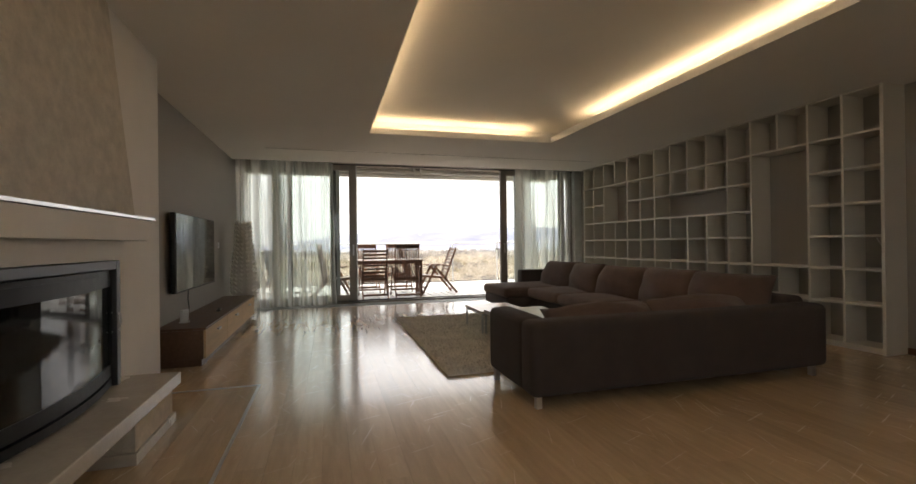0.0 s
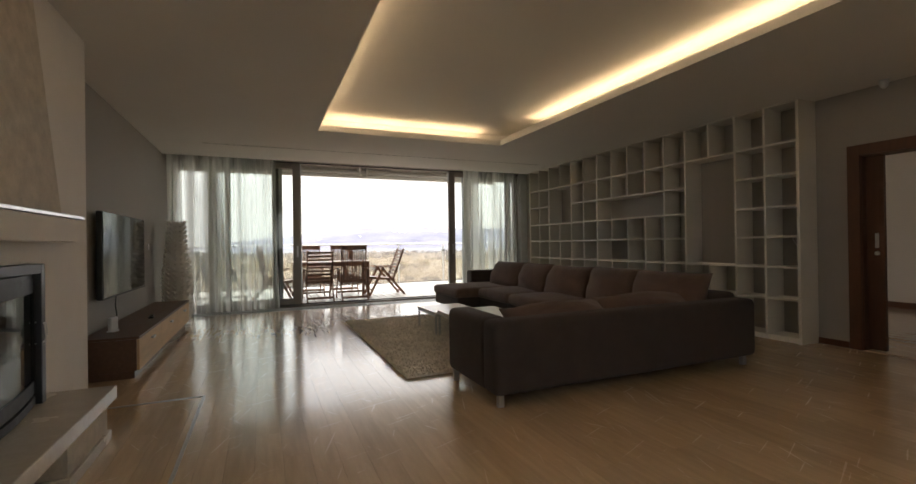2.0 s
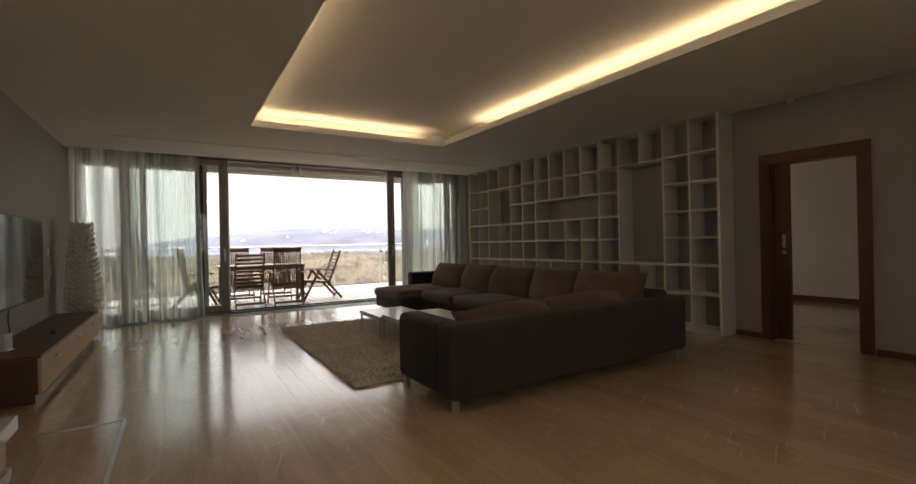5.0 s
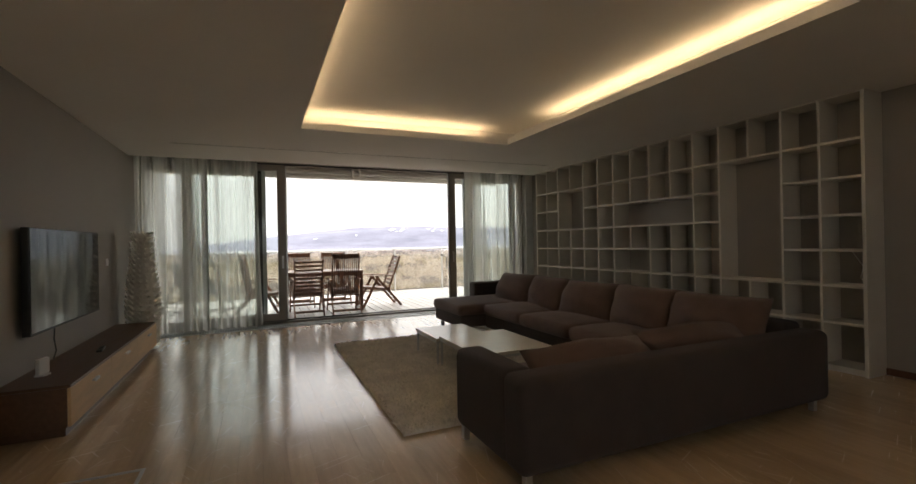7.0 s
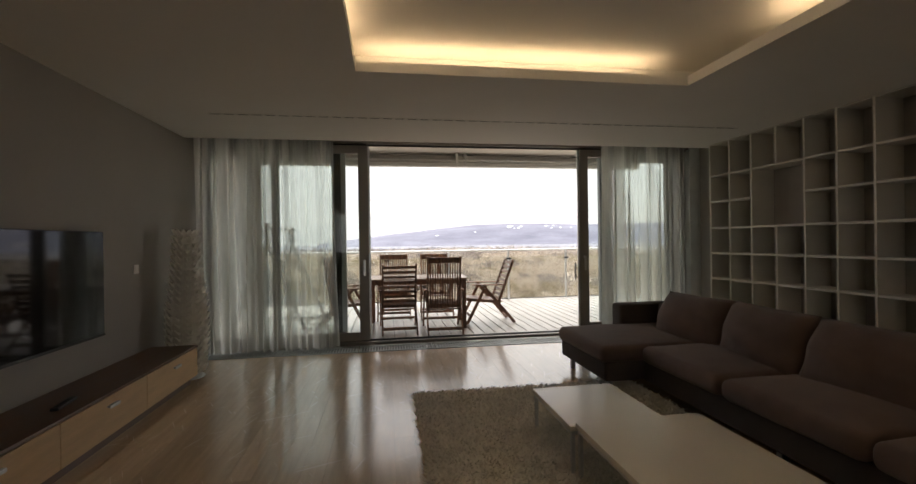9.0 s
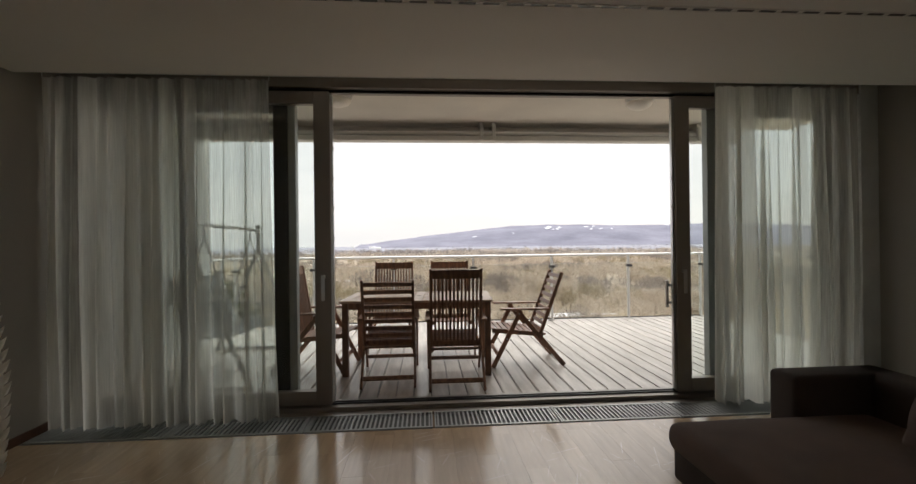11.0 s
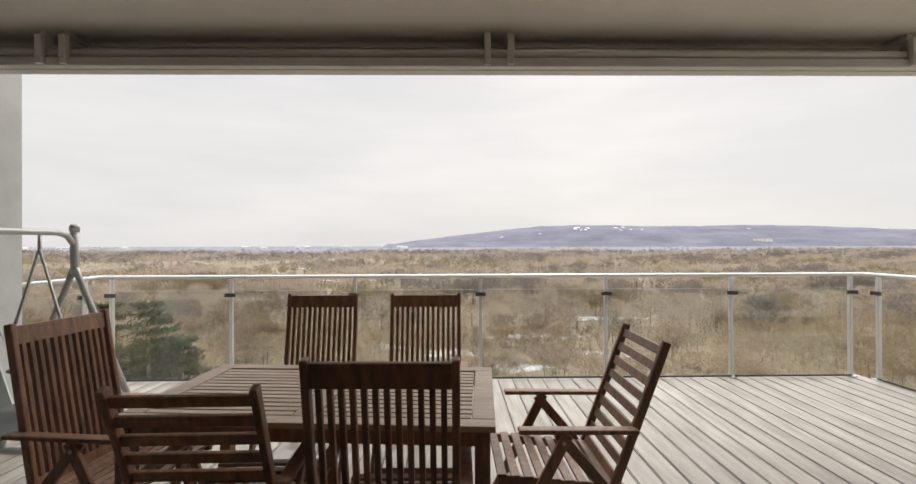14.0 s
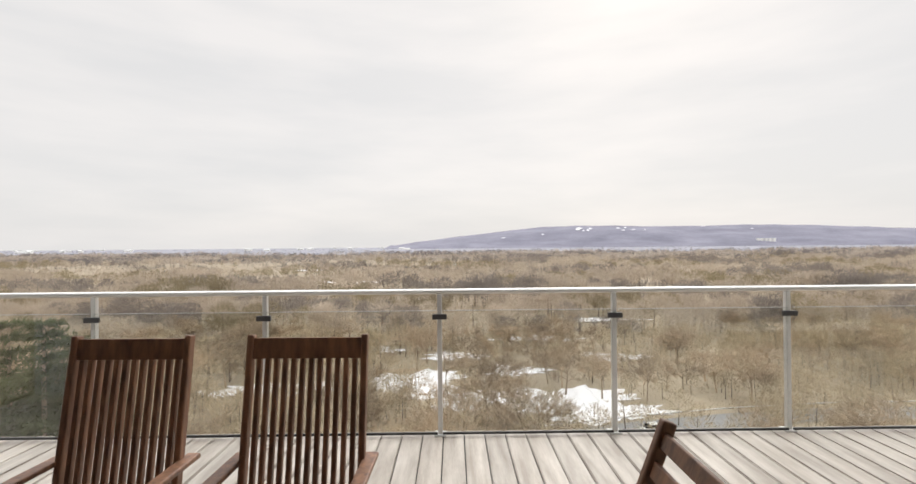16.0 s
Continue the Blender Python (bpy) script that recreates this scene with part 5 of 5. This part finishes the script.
kinds = []
for i, (h, tw) in enumerate(((10, 11), (11.5, 11), (8, 12), (10.5, 10), (5.5, 14))):
    a, b, c, d = bare_tree(i + 5, h, tw)
    kinds.append((raw_mesh("trunk", a, b, M_BARK), raw_mesh("crown", c, d, M_BARK)))


def tree(x, y, k, s, turn):
    t = thing("bare_tree", "leafless deciduous tree with fine brown twigs", "tree", (x, y, GZ), turn, "bare trees in the valley")
    t.scale = (s, s, s)
    piece("trunk", kinds[k][0], t)
    piece("crown", kinds[k][1], t)


rnd = random.Random(77)
placed = 0
while placed < 300:
    y = 57 + 80 * rnd.random() ** 0.9
    x = (rnd.random() - 0.47) * 2.3 * y
    if any(((x - sx) / (rx * 0.85)) ** 2 + ((y - sy) / (ry * 0.9)) ** 2 < 1 for sx, sy, rx, ry in spots[:12]) and rnd.random() < 0.7:
        continue
    if 16 < x < 90 and 66 < y < 86:
        continue
    tree(x, y, rnd.choice((0, 1, 2, 2, 3, 4, 4)), rnd.uniform(0.75, 1.15), rnd.uniform(0, 360))
    placed += 1


def spruce(x, y, h, seed):
    """A spruce: whorls of drooping boughs, each a spine fringed with needle sprays; only the upper crown is fine."""
    rnd = random.Random(seed)
    t = thing("spruce", "tall dark green spruce close beside the terrace", "tree", (x, y, GZ))
    part("trunk", tube([(0, 0, -0.2), (0, 0, h * 0.5), (0, 0, h)], h * 0.012, 8, 0.012), M_BARK, t)
    v, f = [], []

    def blade(p, e, sd):
        k = len(v)
        v.extend([tuple(p - sd), tuple(p + sd), tuple(p + e)])
        f.append((k, k + 1, k + 2))

    z = 0.0
    while z < h * 0.75:
        top = z < 5.0
        R = min(1.8, 0.18 + 0.42 * z ** 0.85)
        for b in range(10 if top else 9):
            a = rnd.uniform(0, 6.283)
            d = Vector((math.cos(a), math.sin(a), 0))
            side = Vector((-math.sin(a), math.cos(a), 0))
            ln = R * rnd.uniform(0.65, 1.15)
            droop, lift = rnd.uniform(0.10, 0.45), rnd.uniform(0.25, 0.5)
            steps = max(6, int(ln / (0.05 if top else 0.16)))
            for i in range(steps):
                u = (i + 0.5) / steps
                p = Vector((0, 0, h - z - 0.06)) + d * (ln * u) + Vector((0, 0, ln * (lift * u * u * u - droop * u)))
                w_ = (0.30 * ln * (1 - u) ** 0.7 + 0.06) if top else 0.45 * ln * (1 - u) ** 0.7 + 0.1
                for s in (-1, 1):
                    tip = (side * s + d * 0.7 + Vector((0, 0, rnd.uniform(-0.45, 0.15)))).normalized() * (w_ * rnd.uniform(0.6, 1.2))
                    for q in range(5 if top else 2):
                        c = p + tip * (q / 5 if top else q / 2)
                        e = (tip.normalized() + Vector((rnd.gauss(0, 0.5), rnd.gauss(0, 0.5), rnd.gauss(0, 0.45)))).normalized() * (0.085 if top else 0.4)
                        blade(c, e, e.cross(Vector((0.2, 0.3, 1))).normalized() * (0.011 if top else 0.06))
        z += rnd.uniform(0.10, 0.20) if top else rnd.uniform(0.5, 0.8)
    piece("crown", raw_mesh("crown", v, f, M_NEEDLE), t)


for x, y, h, s in ((-2.75, 15.9, 26.6, 1), (-3.75, 16.5, 26.5, 2), (-2.35, 16.1, 26.0, 3), (-3.2, 16.9, 26.2, 4)):
    spruce(x, y, h, s)


def far_wood(name, count, y0, y1, blades, size, seed, label, power, material=M_BARKFAR, belts=0.0, bare=0.28, spread=0.34, trunks=None, fill=0.085, tones=None, length=0.17):
    """A wood too far off to count: crowns of a few blades each, in one mesh; belts gathers them in strips."""
    rs = np.random.RandomState(seed)
    y = y0 + (y1 - y0) * rs.rand(count) ** power
    x = (rs.rand(count) - 0.47) * 2.5 * y
    keep = np.ones(count, bool)
    for sx, sy, rx, ry in spots:
        keep &= (((x - sx) / rx) ** 2 + ((y - sy) / (ry * 1.2)) ** 2) > 1
    clear = np.sin(x * 0.006 + 1.3 * np.sin(y * 0.006)) + np.sin(y * 0.0085 + 0.7) + rs.normal(0, 0.3, count)
    keep &= clear > -1.25
    if belts:
        keep &= np.sin(y * 0.011 + 1.2 * np.sin(x * 0.0016) + 0.6 * np.sin(x * 0.0051)) + rs.normal(0, 0.12, count) > belts
    x, y = x[keep], y[keep]
    n = len(x)
    h = size * rs.uniform(0.7, 1.15, n) * (0.88 + 0.22 * np.sin(x * 0.045) * np.cos(y * 0.031))
    u = rs.rand(n, blades)
    a = rs.uniform(0, 6.283, (n, blades))
    rad = spread * h[:, None] * np.sqrt(np.clip(1 - (u * 1.75 - 0.75) ** 2, 0.03, 1)) * rs.rand(n, blades) ** 0.4
    zc = h[:, None] * (bare + (0.96 - bare) * u)
    pc = np.stack([x[:, None] + rad * np.cos(a), y[:, None] + rad * np.sin(a), GZ + zc], 2)
    wv = rs.normal(0, 1, (n, blades, 3))
    out = np.stack([np.cos(a), np.sin(a), 0.5 + u], 2)
    ev = rs.normal(0, 0.75, (n, blades, 3)) + out
    ev /= np.linalg.norm(ev, axis=2, keepdims=True)
    wv = np.cross(ev, wv)
    wv /= np.linalg.norm(wv, axis=2, keepdims=True)
    ln, wd = length * h[:, None, None], fill / blades ** 0.5 * h[:, None, None]
    vv = np.stack([pc - wv * wd, pc + wv * wd, pc + ev * ln], 2).reshape(-1, 3)
    # stands of different kinds: tan, grey-brown and olive, in strips across the valley
    lg, an = np.log(y), x / y
    stand = np.sin(13 * lg + 2 * np.sin(3 * an) + np.sin(9 * an + 1)) + 0.7 * np.sin(15 * an + 6 * lg) + rs.normal(0, 0.18, n)
    kind = np.where(stand > 0.55, 1, np.where(stand < -0.9, 2, 0))
    for q, (mat, tone) in enumerate(tones or ((material, ""),)):
        pick = np.repeat(kind == q, blades * 3) if tones else np.ones(len(vv), bool)
        if pick.any():
            me = raw_mesh(name, vv[pick].tolist(), np.arange(pick.sum()).reshape(-1, 3).tolist(), mat)
            tagged(new(name, me), tone + label, "wood", "", "stuff")
    if trunks:
        lean = rs.normal(0, 0.05, (n, 2)) * h[:, None]
        w_ = 0.017 * h
        vv = np.stack([np.stack([x - w_, y, np.full(n, GZ)], 1), np.stack([x + w_, y, np.full(n, GZ)], 1),
                       np.stack([x + lean[:, 0], y + lean[:, 1], GZ + h * 0.85], 1)], 1).reshape(-1, 3)
        tagged(new(trunks, raw_mesh(trunks, vv.tolist(), np.arange(3 * n).reshape(-1, 3).tolist(), M_TRUNKS)), "dark bare trunks standing under the wood's crowns", "wood", "", "stuff")


NEAR_TONES = ((M_BARKFAR, "tan "), (M_GREYWOOD, "grey-brown "), (M_OLIVEWOOD, "olive "))
far_wood("brushwood", 8000, 56, 210, 44, 3.2, 9, "low dry brushwood and reeds on the valley floor", 0.8, M_BRUSH)
far_wood("thicket", 720, 60, 135, 300, 7.5, 17, "tangled bare thicket below the terrace", 0.8, M_BRUSH, bare=0.34, trunks="thicket_trunks", fill=0.11)
far_wood("near_wood", 900, 128, 225, 330, 11, 7, "close leafless riverside wood with fine twigs", 1.0, bare=0.42, trunks="near_trunks", fill=0.13, tones=NEAR_TONES, length=0.16)
far_wood("valley_wood", 5200, 205, 640, 90, 12, 1, "dense leafless riverside wood filling the valley", 1.15, bare=0.46, trunks="valley_trunks", fill=0.17, tones=NEAR_TONES, length=0.15)
# From here on the woods take the haze-tinted colours.
far_wood("distant_wood", 11000, 600, 1350, 24, 12, 2, "pale brown far woodland towards the horizon, haze painted in its colour", 1.0, fill=0.26, length=0.15, tones=((M_BARKMID, "tan "), (M_GREYMID, "grey-brown "), (M_GREYMID, "grey-brown ")))
far_wood("horizon_wood", 9000, 1250, 3000, 9, 11, 3, "belts of woodland near the horizon, haze painted in their colour", 1.0, M_BARKHAZE, belts=0.45, fill=0.2)

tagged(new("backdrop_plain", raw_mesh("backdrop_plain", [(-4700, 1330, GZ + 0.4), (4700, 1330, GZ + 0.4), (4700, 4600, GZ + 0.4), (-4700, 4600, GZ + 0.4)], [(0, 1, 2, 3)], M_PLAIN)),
       "pale fields near the horizon, haze painted in their colour", "ground", "", "structure")
rnd = random.Random(31)
for i in range(26):
    fy = rnd.uniform(2100, 3900)
    f_ = thing("distant_building", "tiny pale building in the far plain", "building", (rnd.uniform(-1.05, -0.02) * fy, fy, GZ), rnd.uniform(-20, 20), "far buildings on the plain")
    fw, fh = rnd.uniform(14, 40), rnd.uniform(6, 11)
    part("wall", boxes((-fw / 2, fw / 2, -7, 7, 0, fh)), M_WHITE, f_)
    bm = bmesh.new()
    v = [bm.verts.new(q) for q in ((-fw / 2, -8, fh), (fw / 2, -8, fh), (fw / 2, 8, fh), (-fw / 2, 8, fh), (-fw / 2, 0, fh + 4), (fw / 2, 0, fh + 4))]
    for q in ((0, 1, 5, 4), (2, 3, 4, 5), (1, 2, 5), (3, 0, 4), (3, 2, 1, 0)):
        bm.faces.new([v[k] for k in q])
    part("roof", bm, M_TUBE, f_)

# ridge across the valley
hv, hf = [], []
nx, ny = 160, 14
D = 3300.0
for j in range(ny + 1):
    for i in range(nx + 1):
        x = -440 + 4340 * i / nx
        u = x / D
        top = 0.0375 * D
        if u < 0.20:
            k = max(0.0, (u + 0.12) / 0.32)
            crest = top * k ** 0.9
        elif u < 0.72:
            crest = top * (1 + 0.03 * math.sin((u - 0.20) * 16))
        else:
            crest = top * (1 + 0.03 * math.sin(0.52 * 16) - 0.5 * min(1, (u - 0.72) / 0.5))
        v = j / ny
        z = GZ + (crest + 26) * math.sin(v * math.pi / 2) ** 1.15 + 5 * noise.noise(Vector((x * 0.006, v * 6, 0))) * v
        hv.append((x, D - 420 * (1 - v) + 40 * noise.noise(Vector((x * 0.004, v * 3, 2))), z))
for j in range(ny):
    for i in range(nx):
        a = j * (nx + 1) + i
        hf.append((a, a + 1, a + nx + 2, a + nx + 1))
ridge = tagged(new("backdrop_ridge", raw_mesh("backdrop_ridge", hv, hf, M_HILL)), "long low wooded ridge, distance haze painted in as blue", "hill", "", "structure")
for p in ridge.data.polygons:
    p.use_smooth = True
# snow clearings and a row of pale blocks on the far slope
for cx, cz, rx, rz in ((0.258, 0.0285, 17, 4), (0.278, 0.027, 9, 6), (0.18, 0.0185, 9, 3), (0.35, 0.0262, 13, 2.5), (0.372, 0.0272, 15, 2.2), (0.395, 0.0268, 8, 2), (0.268, 0.0262, 7, 3), (0.62, 0.028, 16, 2), (0.264, 0.0312, 22, 5), (0.286, 0.0305, 12, 4), (0.345, 0.0315, 16, 3), (0.362, 0.0325, 12, 3), (0.53, 0.0342, 20, 2), (0.10, 0.0120, 14, 2)):
    rr = random.Random(int(cx * 1000))
    pts = []
    for i in range(28):
        a = i * 2 * math.pi / 28
        k = rr.uniform(0.6, 1.15)
        zz = 1.4 + cz * D + rz * k * math.sin(a)
        v = min(0.985, max(0.0, (math.asin(min(1, ((zz - GZ) / (0.0375 * D + 26)) ** (1 / 1.15))) / (math.pi / 2))))
        pts.append((cx * D + rx * k * math.cos(a), D - 420 * (1 - v) - 48, zz))
    piece("patch", raw_mesh("patch", pts, [tuple(range(28))], M_SNOW), snow)
for i in range(5):
    b_ = thing("apartment_block", "pale distant apartment block on the ridge's lower slope", "building", (0.605 * D + i * 27, D - 340, GZ + 40), group="distant blocks")
    part("wall", boxes((-8, 8, -6, 6, -30, 10)), M_WHITE, b_)
    part("roof", boxes((-8.4, 8.4, -6.4, 6.4, 10, 11.2)), M_TUBE, b_)
hv2 = []
for i in range(61):
    x = 2100 + 2400 * i / 60
    hv2 += [(x, 4200, GZ), (x, 4200, GZ + 26 + 136 * math.sin(min(1, i / 26) * math.pi / 2) - 22 * max(0, (i - 30) / 30))]
tagged(new("backdrop_hill", raw_mesh("backdrop_hill", hv2, [(2 * i, 2 * i + 2, 2 * i + 3, 2 * i + 1) for i in range(60)], M_HILL)), "second ridge on the horizon, haze painted in its colour", "hill", "", "structure")

# ---- floor planks and deck boards, last ----
rnd = random.Random(12)
PW = 0.1325
lens = (0.9, 1.2, 1.5, 1.8)
plank = {}
for ln in lens:
    bm = boxes((-PW / 2 + 0.0003, PW / 2 - 0.0003, -ln / 2 + 0.0003, ln / 2 - 0.0003, -0.020, 0.0))
    plank[ln] = mesh_of("plank", bm, M_PARQ)
rest_v, rest_f = [], []
x = WX0 + PW / 2
col = 0
while x < WX1 + 0.02:
    y = 9.445 - rnd.uniform(0, 0.7) * (1 if col % 2 else 0.4)
    first = 9.445 - y
    if first > 0.02:
        cut = boxes((x - PW / 2 + 0.0003, x + PW / 2 - 0.0003, y + 0.0006, 9.445, -0.020, 0.0))
        part("plank", cut, M_PARQ, floor)
    while y > Y0:
        ln = rnd.choice(lens)
        piece("plank", plank[ln], floor, Matrix.Translation((x, y - ln / 2, 0)))
        y -= ln
    x += PW
    col += 1
part("side_room_boards", boxes((WX1 + 0.03, 8.9, 1.0, 9.74, -0.02, -0.001)), M_PARQ, floor)
part("window_threshold", boxes((WX0, WX1, 9.77, 9.842, -0.02, 0.002)), M_ALU, floor)

deck = thing("deck", "weathered grey-brown wooden terrace deck", "deck", (0, 0, DZ), kind="structure")
part("deck_base", boxes((TX0, TX1, 10.06, TY1, -0.34, -0.030)), M_PLASTIC, deck)
BW = 0.158
bm = boxes((-BW / 2 + 0.004, BW / 2 - 0.004, 10.05, TY1, -0.028, 0.0))
bmesh.ops.bevel(bm, geom=[e for e in bm.edges if e.verts[0].co.z > -0.001 and e.verts[1].co.z > -0.001 and abs(e.verts[0].co.y - e.verts[1].co.y) > 1], offset=0.007, segments=2, affect="EDGES")
board_me = mesh_of("board", bm, M_DECK)
for i in range(int((TX1 - TX0) / BW)):
    piece("board", board_me, deck, Matrix.Translation((TX0 + BW * (i + 0.5), 0, 0)))
